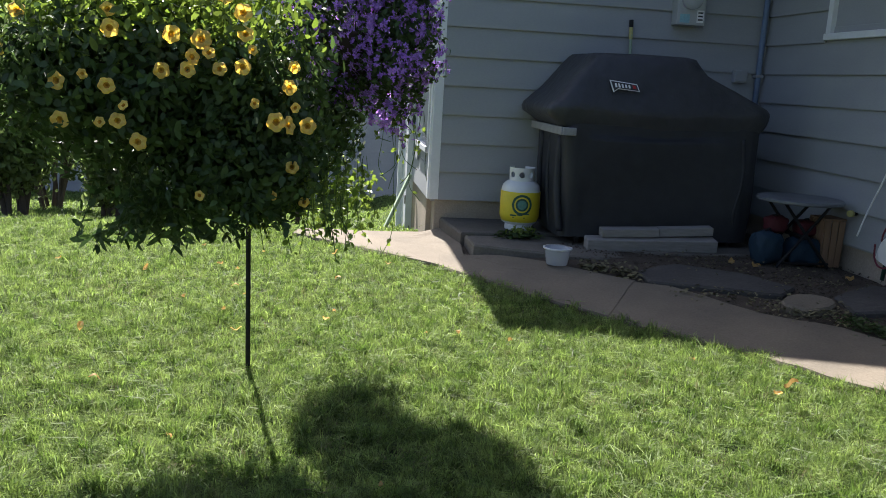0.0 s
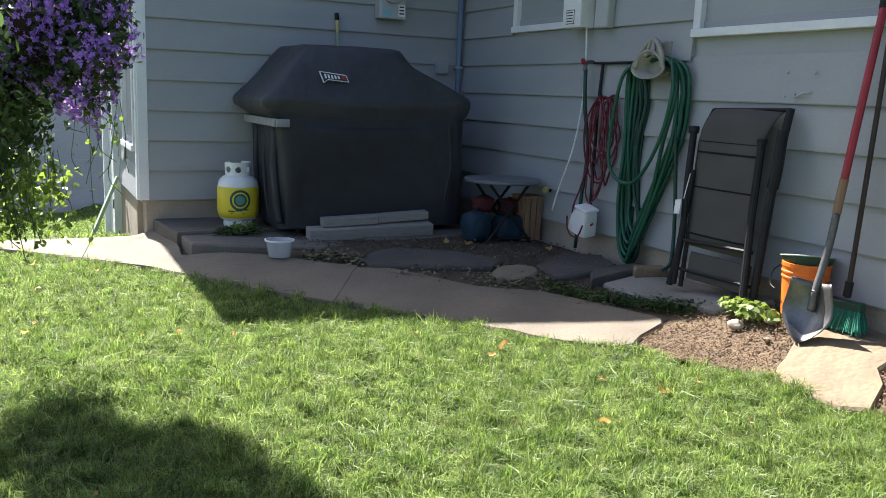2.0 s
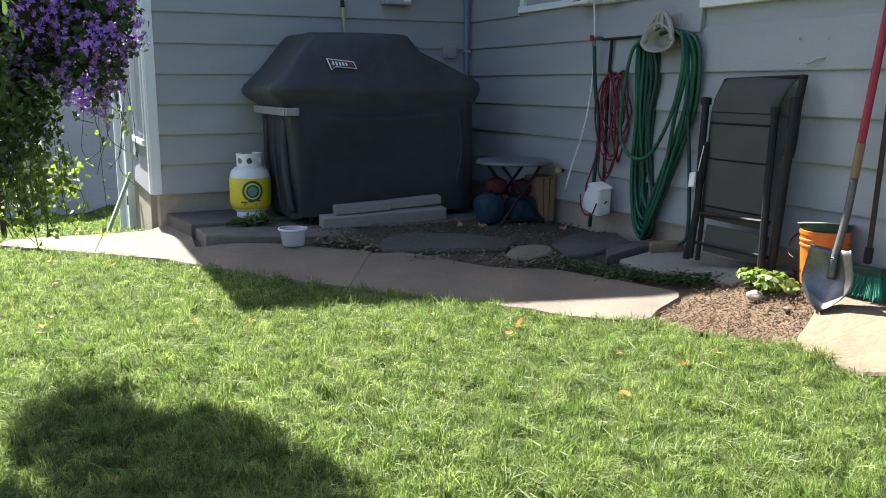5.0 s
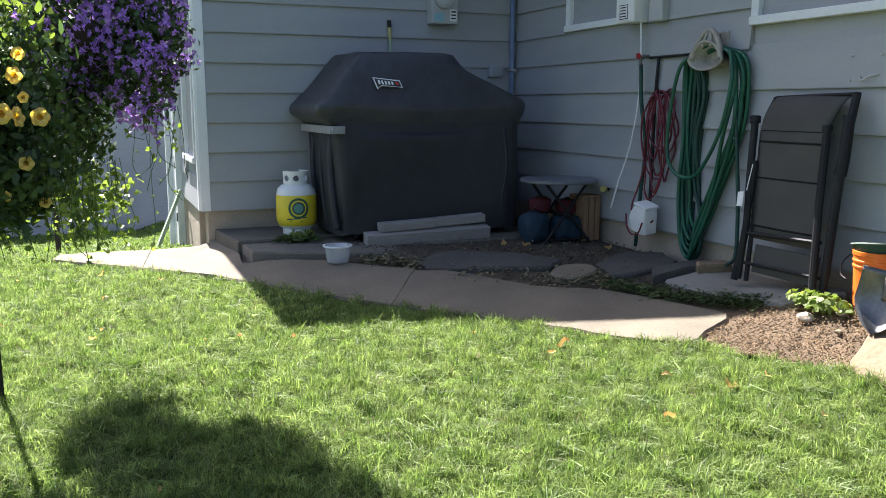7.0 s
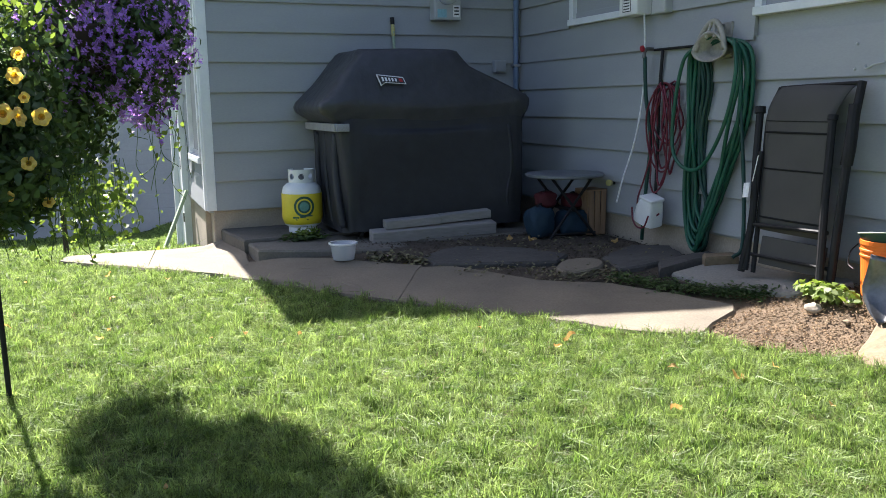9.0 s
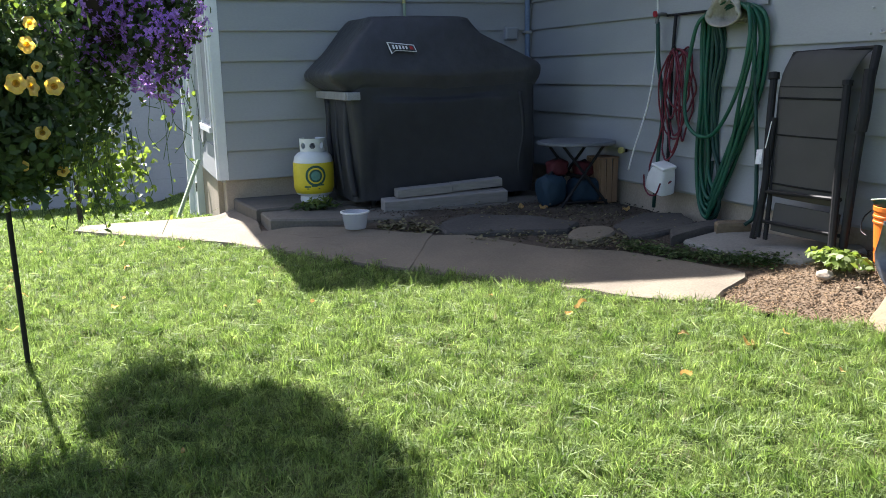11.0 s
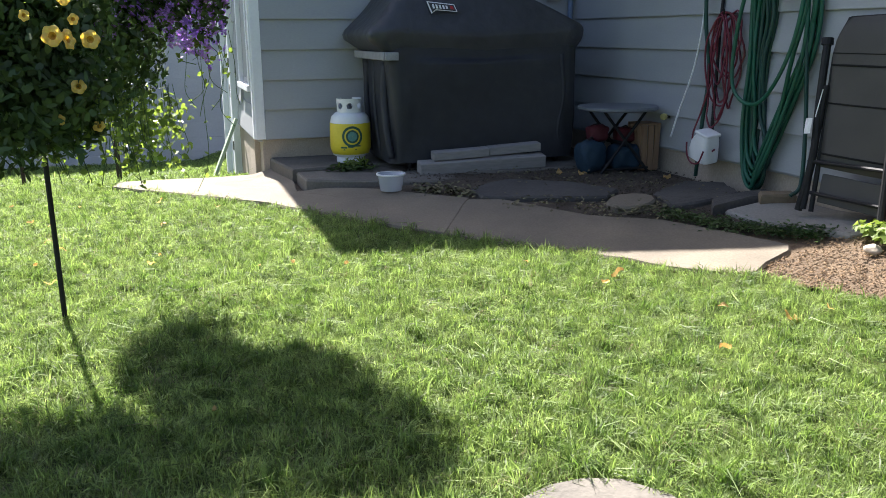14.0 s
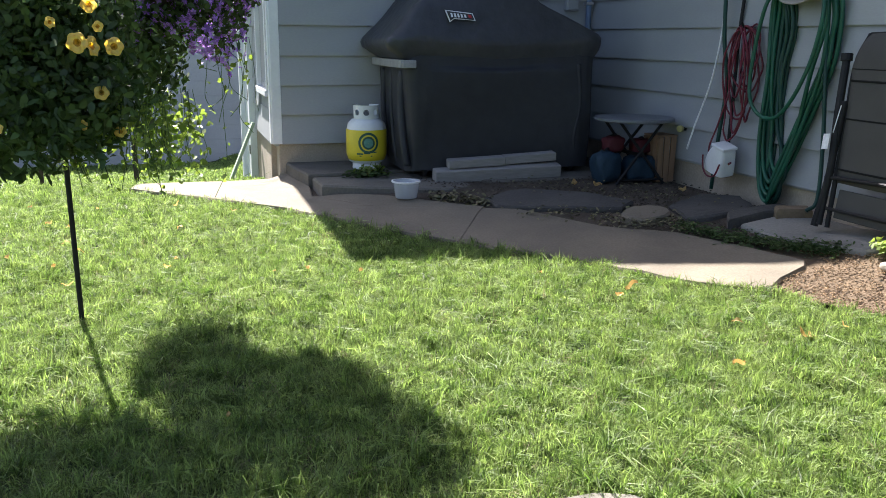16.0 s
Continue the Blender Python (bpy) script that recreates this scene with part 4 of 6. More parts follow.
part("tail", tube(smooth_path([(-0.10, -2.21, 0.85), (-0.13, -2.15, 0.62), (-0.16, -2.12, 0.45), (-0.15, -2.22, 0.33), (-0.15, -2.36, 0.40)], 6), 0.0065, 6), REDCORD, rc, smooth=True)
part("hanger", tube(smooth_path([(0.0, -2.30, 1.29), (-0.09, -2.30, 1.27), (-0.12, -2.30, 1.31)], 5), 0.006, 6), BLACKM, rc)

# white jug hung low on the wall
jg = base("white_jug", (-0.13, -2.22, 0.3), "white plastic jug hanging tilted below the cord", "jug")
m = Matrix.Translation((-0.15, -2.24, 0.42)) @ pose(0, 0, 0, 14, -8, 0)
bm = bmesh.new()
rings = []
for z, hx, hy, dy in ((-0.105, 0.060, 0.098, 0.0), (-0.10, 0.066, 0.104, 0.0), (-0.04, 0.066, 0.100, -0.004), (0.02, 0.064, 0.090, -0.012), (0.06, 0.060, 0.076, -0.024), (0.082, 0.055, 0.066, -0.032)):
    ring = []
    for k in range(24):
        a = 2 * math.pi * k / 24
        ring.append(bm.verts.new(m @ Vector((hx * math.copysign(abs(math.cos(a)) ** 0.45, math.cos(a)), dy + hy * math.copysign(abs(math.sin(a)) ** 0.45, math.sin(a)), z))))
    rings.append(ring)
for a, b in zip(rings, rings[1:]):
    for k in range(24):
        bm.faces.new((a[k], a[(k + 1) % 24], b[(k + 1) % 24], b[k]))
bm.faces.new(rings[0][::-1]), bm.faces.new(rings[-1])
part("body", bm, WHITEPL, jg)
bm = bmesh.new()
add_box(bm, (0, -0.032, 0.092), (0.116, 0.138, 0.022), bevel=0.008)
bmesh.ops.transform(bm, matrix=m, verts=bm.verts)
part("lid", bm, WHITEPL, jg)
part("handle", tube([m @ Vector(p) for p in smooth_path([(-0.075, 0.09, 0.0), (-0.085, 0.06, -0.08), (-0.09, 0.0, -0.115), (-0.085, -0.07, -0.09), (-0.075, -0.10, 0.0)], 6)], 0.006, 8), REDCORD, jg, "dark red wire handle")


wb = base("screw_bracket", (-0.03, -3.90, 1.31), "leftover pale screws and a small hook on the siding", "bracket")
for y, z in ((-3.814, 1.442), (-3.993, 1.438), (-3.81, 1.316)):
    bm = lathe([(0.007, -0.004), (0.008, 0.002), (0.004, 0.006)], 10)
    bmesh.ops.transform(bm, matrix=Matrix.Translation((-0.032, y, z)) @ pose(0, 0, 0, 0, -90, 0), verts=bm.verts)
    part("screw", bm, PALEGREY, wb)
part("hook", tube(smooth_path([(-0.025, -3.87, 1.335), (-0.045, -3.885, 1.318), (-0.05, -3.91, 1.318), (-0.05, -3.94, 1.332), (-0.03, -3.985, 1.342)], 5), 0.005, 8), PALEGREY, wb)


# ---------- hose holder and hoses ----------
hh = base("hose_holder", (-0.02, -2.78, 1.38), "cream plastic hose hanger on the wall", "hose holder")
bm = bmesh.new()
ringN = 28
rings = []
for x, sc, dz in ((-0.005, 0.55, 0.0), (-0.10, 0.60, 0.0), (-0.118, 0.85, 0.0), (-0.135, 1.0, 0.0), (-0.148, 1.0, 0.0), (-0.150, 0.92, 0.0), (-0.135, 0.82, 0.0), (-0.06, 0.60, 0.0), (-0.04, 0.1, 0.0)):
    r = []
    for i in range(ringN):
        a = 2 * math.pi * i / ringN
        yy, zz = 0.16 * math.cos(a), 0.115 * math.sin(a)
        zz = zz if zz > 0 else zz * 0.62
        yy *= 1 - 0.25 * max(0, math.sin(a))
        r.append(bm.verts.new((x, -2.80 + yy * sc, 1.470 + zz * sc + dz)))
    rings.append(r)
for a, b in zip(rings, rings[1:]):
    for i in range(ringN):
        bm.faces.new((a[i], a[(i + 1) % ringN], b[(i + 1) % ringN], b[i]))
part("saddle", bm, CREAM, hh, smooth=True)
part("arch", tube(smooth_path([(-0.135, -2.665, 1.47), (-0.125, -2.70, 1.56), (-0.115, -2.755, 1.628), (-0.112, -2.80, 1.645), (-0.115, -2.845, 1.628), (-0.125, -2.90, 1.56), (-0.135, -2.935, 1.47)], 6), 0.017, 10), CREAM, hh, smooth=True)
part("back_plate", box((-0.022, -2.80, 1.53), (0.03, 0.16, 0.22), bevel=0.008), CREAM, hh)
part("brace", box((-0.07, -2.80, 1.62), (0.10, 0.03, 0.022), bevel=0.006), CREAM, hh)
for y in (-2.76, -2.84):
    part("strut", tube([(-0.135, y, 1.545), (-0.118, -2.80 + (y + 2.80) * 0.35, 1.635)], 0.011, 8), CREAM, hh)


def hose(name, loops, material, label, seed, r=0.0125):
    e = base(name, (-0.08, -2.8, 0.3), label, "hose")
    q = random.Random(seed)
    for (yl, yr, top, bot, x0) in loops:
        j = lambda s: q.uniform(-s, s)
        mid = (top + bot) / 2
        yb = yl - 0.10 + j(0.05)
        pts = [(x0, (yl + yr) / 2, top), (x0 - 0.01, yl - 0.03 + j(0.01), top - 0.07), (x0, yl + j(0.012), top - 0.2), (x0 + j(0.01), yl + j(0.02), mid + 0.1), (x0 + j(0.02), yl + j(0.02), mid - 0.28),
               (x0 - 0.01, yl + (yb - yl) * 0.3, bot + 0.09), (x0 - 0.02, yb, bot), (x0 - 0.02, yb - 0.07 + j(0.03), bot + 0.12),
               (x0 + j(0.02), yb + (yr - yb) * 0.55 + j(0.04), mid - 0.22), (x0 + j(0.01), yr + 0.03 + j(0.03), mid + 0.12), (x0, yr + j(0.02), top - 0.25), (x0 - 0.01, yr + 0.03 + j(0.012), top - 0.07)]
        part("loop", tube(smooth_path(pts + [pts[0]], 7)[:-1], r, 8, close=True), material, e, smooth=True)
    return e


q = random.Random(11)
lp = [(-2.58 + q.uniform(-0.03, 0.03), -3.05 + q.uniform(-0.06, 0.05), 1.535 + 0.004 * i, q.choice((0.20, 0.24, 0.27, 0.32, 0.38)), -0.030 - 0.010 * i) for i in range(8)]
green = hose("green_garden_hose", lp, HOSE, "long green garden hose coiled over a hanger", 5)
part("sagging_loop", tube(smooth_path([(-0.10, -2.66, 1.50), (-0.15, -2.57, 1.42), (-0.16, -2.50, 1.1), (-0.16, -2.50, 0.85), (-0.17, -2.62, 0.74), (-0.17, -2.78, 0.74), (-0.17, -2.92, 0.88), (-0.16, -3.02, 1.1), (-0.15, -3.06, 1.35), (-0.12, -3.0, 1.52)], 8), 0.0125, 8), HOSE, green, smooth=True)
lp = [(-2.58 + q.uniform(-0.04, 0.03), -2.68 + q.uniform(-0.05, 0.04), 1.50, q.choice((0.18, 0.22, 0.3)), -0.028 - 0.009 * i) for i in range(4)]
dark = hose("dark_green_hose", lp, HOSE2, "dark green hose hung behind the coil", 6)
part("tail", tube(smooth_path([(-0.08, -3.02, 1.3), (-0.09, -3.07, 0.95), (-0.10, -3.12, 0.6), (-0.14, -3.17, 0.30), (-0.20, -3.16, 0.23)], 8), 0.012, 8), HOSE2, dark, smooth=True)


# ---------- folded chair ----------
SEAM = mat("dark_seam", (0.02, 0.02, 0.02), rough=0.95, bump=0, spec=0.1)


def folded_chair():
    """Leans flat against the wall: sling panel in a dark tube frame."""
    c = base("folded_chair", (-0.2, -3.6, 0.18), "folded patio chair with a taupe sling leaning on the wall", "chair")
    # local plane: u along -y from -3.22, v up the lean
    foot, head = Vector((-0.225, 0, 0.185)), Vector((-0.08, 0, 1.23))

    def at(y, v, out=0.0):
        p = foot + (head - foot) * v
        return Vector((p.x - out, y - 0.085 * (1 - v), p.z))

    rows = [(0.24, 0.022), (0.31, 0.030), (0.45, 0.034), (0.57, 0.034), (0.68, 0.040), (0.76, 0.044), (0.84, 0.052), (0.90, 0.050), (0.95, 0.038), (0.985, 0.018), (1.01, -0.012)]
    bm = bmesh.new()
    cols = 14

    def edges(v):
        """The sling's two sides at the height v."""
        back = max(0.0, v - 0.84) / 0.17
        return -3.318 - 0.045 * back, -3.792 - 0.078 * back - 0.010 * (1 - v)

    grid = []
    for v, o in rows:
        yl, yr = edges(v)
        grid.append([bm.verts.new(at(yl + (yr - yl) * k / cols, v, o + 0.010 * math.sin(math.pi * k / cols))) for k in range(cols + 1)])
    for a, b in zip(grid, grid[1:]):
        for k in range(cols):
            bm.faces.new((a[k], a[k + 1], b[k + 1], b[k]))
    r = bmesh.ops.extrude_face_region(bm, geom=bm.faces[:])
    bmesh.ops.translate(bm, verts=[v for v in r["geom"] if isinstance(v, bmesh.types.BMVert)], vec=(0.006, 0, 0))
    part("sling", bm, SLING, c, "taupe woven sling fabric", smooth=True)
    for v, o, rr in ((0.825, 0.051, 0.0025), (0.765, 0.045, 0.006), (0.57, 0.034, 0.005), (0.31, 0.030, 0.006)):
        yl, yr = edges(v)
        part("sling_seam", tube(smooth_path([at(yl + (yr - yl) * f, v, o + 0.010 * math.sin(math.pi * f)) for f in (0, 0.25, 0.5, 0.75, 1)], 4), rr, 6), SEAM, c)
    part("side_rail", tube(smooth_path([at(-3.30, 0.0, 0.02), at(-3.305, 0.5, 0.02), at(-3.315, 0.84, 0.03), at(-3.345, 1.0, -0.01)], 5), 0.014, 10), BLACKM, c)
    part("side_rail", tube(smooth_path([at(-3.85, -0.01, 0.02), at(-3.875, 0.36, 0.03), at(-3.895, 0.72, 0.03), at(-3.905, 1.02, 0.0)], 5), 0.022, 10), BLACKM, c)
    part("top_rail", tube([at(-3.345, 1.0, -0.012), at(-3.60, 1.008, -0.012), at(-3.905, 1.015, 0.0)], 0.010, 10), BLACKM, c)
    part("arm", tube(smooth_path([at(-3.915, 0.91, 0.045), at(-3.915, 0.72, 0.05), at(-3.90, 0.62, 0.045)], 5), 0.030, 12), BLACKM, c, "black moulded arm pad")
    part("arm", tube(smooth_path([at(-3.264, 0.88, 0.05), at(-3.275, 0.6, 0.055), at(-3.284, 0.29, 0.05), at(-3.236, 0.0, 0.05)], 5), 0.021, 10), BLACKM, c)
    part("arm_cap", tube([at(-3.264, 0.865, 0.05), at(-3.262, 0.90, 0.05)], 0.031, 12), BLACKM, c)
    part("leg", tube([at(-3.798, 0.845, 0.060), at(-3.806, 0.45, 0.065), at(-3.825, 0.0, 0.065)], 0.021, 10), BLACKM, c)
    part("leg_cap", tube([at(-3.798, 0.835, 0.060), at(-3.798, 0.86, 0.060)], 0.027, 12), BLACKM, c)
    part("leg", tube([at(-3.30, 0.66, 0.045), at(-3.265, 0.01, 0.045)], 0.016, 10), BLACKM, c)
    part("cross_bar", tube([at(-3.255, 0.262, 0.045), at(-3.83, 0.285, 0.05)], 0.012, 8), BLACKM, c)
    part("cross_bar", tube([at(-3.26, 0.10, 0.035), at(-3.84, 0.11, 0.04)], 0.010, 8), BLACKM, c)
    part("lower_panel", box(at(-3.56, 0.13, 0.005), (0.018, 0.46, 0.16), m=pose(0, 0, 0, 0, 8, 0)), SLING, c, "dark lower sling panel")
    tg = part("tag_string", tube([at(-3.305, 0.64, 0.07), at(-3.30, 0.50, 0.09)], 0.003, 6), PAPER, c)
    part("tag", box(at(-3.262, 0.45, 0.095), (0.004, 0.045, 0.085), m=pose(0, 0, 0, -8, 12, 0), bevel=0.001), PAPER, c, "white paper tag")


folded_chair()


# ---------- bucket, shovel, broom ----------
def bucket(x, y, k=0.86):
    z = rise(x, y) + 0.005
    b = base("orange_bucket", (x, y, z), "ribbed orange plastic bucket on the gravel", "bucket")
    prof = [(0.122, 0), (0.126, 0.01), (0.141, 0.25), (0.147, 0.252), (0.147, 0.262), (0.142, 0.265), (0.143, 0.285), (0.149, 0.287), (0.149, 0.297), (0.144, 0.30), (0.145, 0.325), (0.151, 0.327), (0.152, 0.352), (0.143, 0.354), (0.124, 0.02), (0.001, 0.018)]
    part("bucket_wall", lathe([(a * k, c * k) for a, c in prof], 40, (x, y, z)), ORANGE, b, smooth=False)
    part("handle", tube(smooth_path([(x - 0.05, y + 0.122, z + 0.25), (x - 0.07, y + 0.148, z + 0.21), (x - 0.09, y + 0.142, z + 0.15), (x - 0.10, y + 0.10, z + 0.13)], 6), 0.0035, 6), BLACKM, b, "thin wire handle")
    t = base("green_planter_tray", (x, y, z + 0.27), "dark green plastic pot resting in the bucket", "planter")
    m = Matrix.Translation((x, y - 0.005, z + 0.240)) @ pose(0, 0, 0, -8, 7, 0) @ Matrix.Scale(0.84, 4)
    bm = lathe([(0.10, -0.06), (0.115, 0.0), (0.148, 0.07), (0.154, 0.085), (0.144, 0.085), (0.105, 0.0), (0.001, -0.01)], 36)
    bmesh.ops.transform(bm, matrix=m, verts=bm.verts)
    part("pot", bm, GREENPL, t, smooth=True)
    bm = lathe([(0.152, 0.080), (0.160, 0.082), (0.160, 0.088), (0.150, 0.089)], 36, caps=False)
    bmesh.ops.transform(bm, matrix=m, verts=bm.verts)
    part("rim", bm, RIMGREEN, t, "pale rim", smooth=True)


bucket(-0.145, -4.175, 0.80)


BLADE = mat("worn_blade_steel", (0.13, 0.13, 0.13), (0.24, 0.23, 0.22), rough=0.42, scale=7, fine=60, bump=0.1, metal=0.85)
SOCKET = mat("worn_socket_steel", (0.10, 0.10, 0.10), (0.17, 0.16, 0.15), rough=0.5, scale=9, fine=60, bump=0.1, metal=0.7)


def shovel():
    s = base("shovel", (-0.36, -4.33, 0.15), "round-point shovel with a red handle leaning on the wall", "shovel")
    tip, neck, top = Vector((-0.375, -4.375, 0.128)), Vector((-0.285, -4.36, 0.40)), Vector((-0.045, -4.365, 1.86))
    knee = Vector((-0.225, -4.355, 0.60))
    d = (neck - tip).normalized()
    side = d.cross(Vector((-1, -0.25, 0.2))).normalized()
    nrm = side.cross(d).normalized()
    bm = bmesh.new()
    rows = []
    L = 0.31
    for i in range(13):
        t = i / 12
        wdt = 0.128 * min(1.0, math.sin(min(1.0, t * 1.75) * math.pi / 2) ** 0.75) * (1 - 0.45 * max(0, t - 0.5))
        row = []
        for k in range(11):
            u = k / 5 - 1
            curve = 0.070 * abs(u) ** 1.7 * (0.45 + 0.55 * t) - 0.03 * math.sin(t * math.pi)
            row.append(bm.verts.new(tip + d * (t * L) + side * (u * max(0.004, wdt)) - nrm * -curve))
        rows.append(row)
    for a, b in zip(rows, rows[1:]):
        for k in range(10):
            bm.faces.new((a[k], a[k + 1], b[k + 1], b[k]))
    r = bmesh.ops.extrude_face_region(bm, geom=bm.faces[:])
    bmesh.ops.translate(bm, verts=[v for v in r["geom"] if isinstance(v, bmesh.types.BMVert)], vec=nrm * 0.003)
    bl = part("blade", bm, BLADE, s, "worn grey steel blade", smooth=True)
    a = tip + d * 0.17 - nrm * 0.016
    p1, p2 = knee + (top - knee) * 0.13, knee + (top - knee) * 0.26
    part("socket", tube(smooth_path([a, tip + d * 0.25 + nrm * 0.002, neck, knee, p1], 5), 0.0185, 12), SOCKET, s, "dark worn steel socket", smooth=True)
    part("wooden_sleeve", tube([p1, p2], 0.021, 12), WOOD, s, "bare wood section")
    part("handle", tube([p2, knee + (top - knee) * 0.9], 0.019, 12), REDFIB, s, "red painted handle")
    part("grip", tube([knee + (top - knee) * 0.9, top], 0.023, 12), BLACKM, s, "black end grip")


shovel()


def broom():
    b = base("push_broom", (-0.26, -4.52, 0.2), "green-bristled broom leaning on the wall", "broom")
    low, top = Vector((-0.145, -4.43, 0.355)), Vector((-0.04, -4.41, 1.95))
    part("handle", tube([low, low + (top - low) * 0.8], 0.0125, 10), DARKWOOD, b, "dark slim handle")
    part("handle_end", tube([low + (top - low) * 0.8, low + (top - low) * 0.86], 0.014, 10), PAPER, b, "white collar")
    part("handle_top", tube([low + (top - low) * 0.86, top], 0.0125, 10), BLACKM, b)
    part("head", box((-0.150, -4.43, 0.32), (0.055, 0.19, 0.045), m=pose(0, 0, 0, -3, 0, 0), bevel=0.008), GREENPL, b)
    part("ferrule", tube([(-0.148, -4.43, 0.36), low + (top - low) * 0.05], 0.02, 10), BLACKM, b)
    q = np.random.RandomState(3)
    n = 900
    y0, x0 = q.uniform(-0.09, 0.09, n), q.uniform(-0.024, 0.024, n)
    root = np.stack([-0.150 + x0, -4.43 + y0, np.full(n, 0.315)], 1)
    tipp = root + np.stack([x0 * 1.2 - 0.02 + q.normal(0, 0.006, n), y0 * 0.42 + q.normal(0, 0.006, n), -q.uniform(0.095, 0.118, n)], 1)
    wv = np.stack([q.uniform(-1, 1, n) * 0.002, np.full(n, 0.0022), np.zeros(n)], 1)
    part_v = np.stack([root - wv, root + wv, tipp + wv * 0.6, tipp - wv * 0.6], 1)
    o = soup("bristles", part_v, 4, BRISTLE, b)
    tagged(o, "soft green bristles", kind="stuff")


broom()


# ---------- lawn, plants ----------
def ripple(x, y, size, seed):
    """Uneven patches about that many metres across, 0 to 1."""
    q = np.random.RandomState(seed)
    v = np.zeros(len(x))
    for k in range(9):
        a, f = q.uniform(0, 6.28), 6.28 / size * q.uniform(0.5, 1.5)
        v += np.sin((x * np.cos(a) + y * np.sin(a)) * f + q.uniform(0, 6.28))
    return np.clip(0.5 + v / 8.5, 0, 1)


def blades(name, region, density, h0, h1, width, seed, label, test):
    """Tufts of narrow pointed blades, each tuft leaning its own way."""
    q = np.random.RandomState(seed)
    (x0, x1), (y0, y1) = region
    n = int((x1 - x0) * (y1 - y0) * density)
    per = 11
    nt = n // per + 1
    tuft = np.repeat(np.arange(nt), per)[:n]
    tx, ty = q.uniform(x0, x1, nt), q.uniform(y0, y1, nt)
    spread = q.uniform(0.006, 0.024, nt)[tuft]
    ox, oy = q.normal(0, 1, n) * spread, q.normal(0, 1, n) * spread
    x, y = tx[tuft] + ox, ty[tuft] + oy
    taz, tl, th = q.uniform(0, 2 * np.pi, nt), q.uniform(0.3, 1.35, nt), q.uniform(0.55, 1.35, nt)
    keep = test(x, y)
    x, y, ox, oy, tuft = x[keep], y[keep], ox[keep], oy[keep], tuft[keep]
    n = len(x)
    z = np.array([rise(a, b) for a, b in zip(x, y)]) - 0.02
    patch, clump = ripple(x, y, 0.75, 90), ripple(x, y, 0.16, 91)
    hgt = (h0 + (h1 - h0) * q.rand(n) ** 1.3) * th[tuft] * (0.35 + 0.85 * clump + 0.40 * patch)
    az = taz[tuft] + q.normal(0, 0.8, n) + 1.2 * np.sin(x * 2.1 + y * 1.7)
    lean = tl[tuft] * q.uniform(0.3, 1.5, n)
    dx, dy = np.cos(az), np.sin(az)
    tw = az + q.normal(0, 0.7, n)
    wd = width * q.uniform(0.6, 1.35, n)
    root = np.stack([x, y, z], 1)
    side = np.stack([-np.sin(tw) * wd, np.cos(tw) * wd, q.normal(0, 0.35, n) * wd], 1)
    mid = root + np.stack([dx * lean * hgt * 0.22, dy * lean * hgt * 0.22, hgt * 0.55], 1)
    tip = root + np.stack([dx * lean * hgt * 0.95, dy * lean * hgt * 0.95, hgt * np.maximum(0.25, 1.05 - 0.42 * lean)], 1)
    v = np.stack([root, mid + side, tip, mid - side], 1)
    return tagged(soup(name, v, 4, GRASS), label, "grass", kind="stuff")


def lawn_near(x, y):
    edge = np.interp(y, EDGE_Y, EDGE_X) + 0.03 * np.sin(x * 23 + y * 17) + 0.045
    ok = (x < edge) & ~((y > -0.19) & (x > -3.98))
    return ok & (np.hypot(x + 2.72, y + 5.52) > 0.215 + 0.02 * np.sin(9 * np.arctan2(y + 5.52, x + 2.72)))


blades("lawn_grass", ((-5.4, -0.35), (-5.95, -2.4)), 42000, 0.028, 0.070, 0.0016, 1, "short bright green mown grass in full sun", lawn_near)
blades("lawn_grass", ((-6.6, -1.6), (-2.4, 0.2)), 20000, 0.032, 0.070, 0.0019, 2, "green mown grass beyond the flower stand", lambda x, y: lawn_near(x, y) & ~((y > 0.0) & (x > -2.95)))
blades("lawn_grass", ((-5.4, -0.45), (-5.95, -2.0)), 1400, 0.060, 0.095, 0.0014, 5, "longer uncut grass blades among the lawn", lawn_near)
blades("outer_grass", ((-9.0, -0.5), (-9.0, -5.95)), 5500, 0.035, 0.07, 0.0032, 8, "mown grass of the wider lawn", lawn_near)
blades("outer_grass", ((-9.5, -5.4), (-5.95, -2.4)), 6000, 0.035, 0.07, 0.003, 9, "mown grass at the side of the lawn", lawn_near)
blades("outer_grass", ((-9.5, -6.6), (-2.4, 0.1)), 6000, 0.035, 0.07, 0.003, 10, "mown grass near the shrubs", lawn_near)
straw = blades("dry_grass", ((-5.4, -0.45), (-5.95, -1.6)), 2600, 0.030, 0.060, 0.0012, 6, "pale dry grass blades among the lawn", lambda x, y: lawn_near(x, y) & (ripple(x, y, 0.5, 33) > 0.42))
straw.data.materials[0] = STRAW
blades("far_lawn_grass", ((-9.5, -0.5), (0.1, 10.5)), 2800, 0.035, 0.075, 0.0045, 3, "sunlit grass sloping away behind the house", lambda x, y: ~((y < 0.06) & (x > -4.0)) & ~((y < 2.85) & (x > -2.96)))


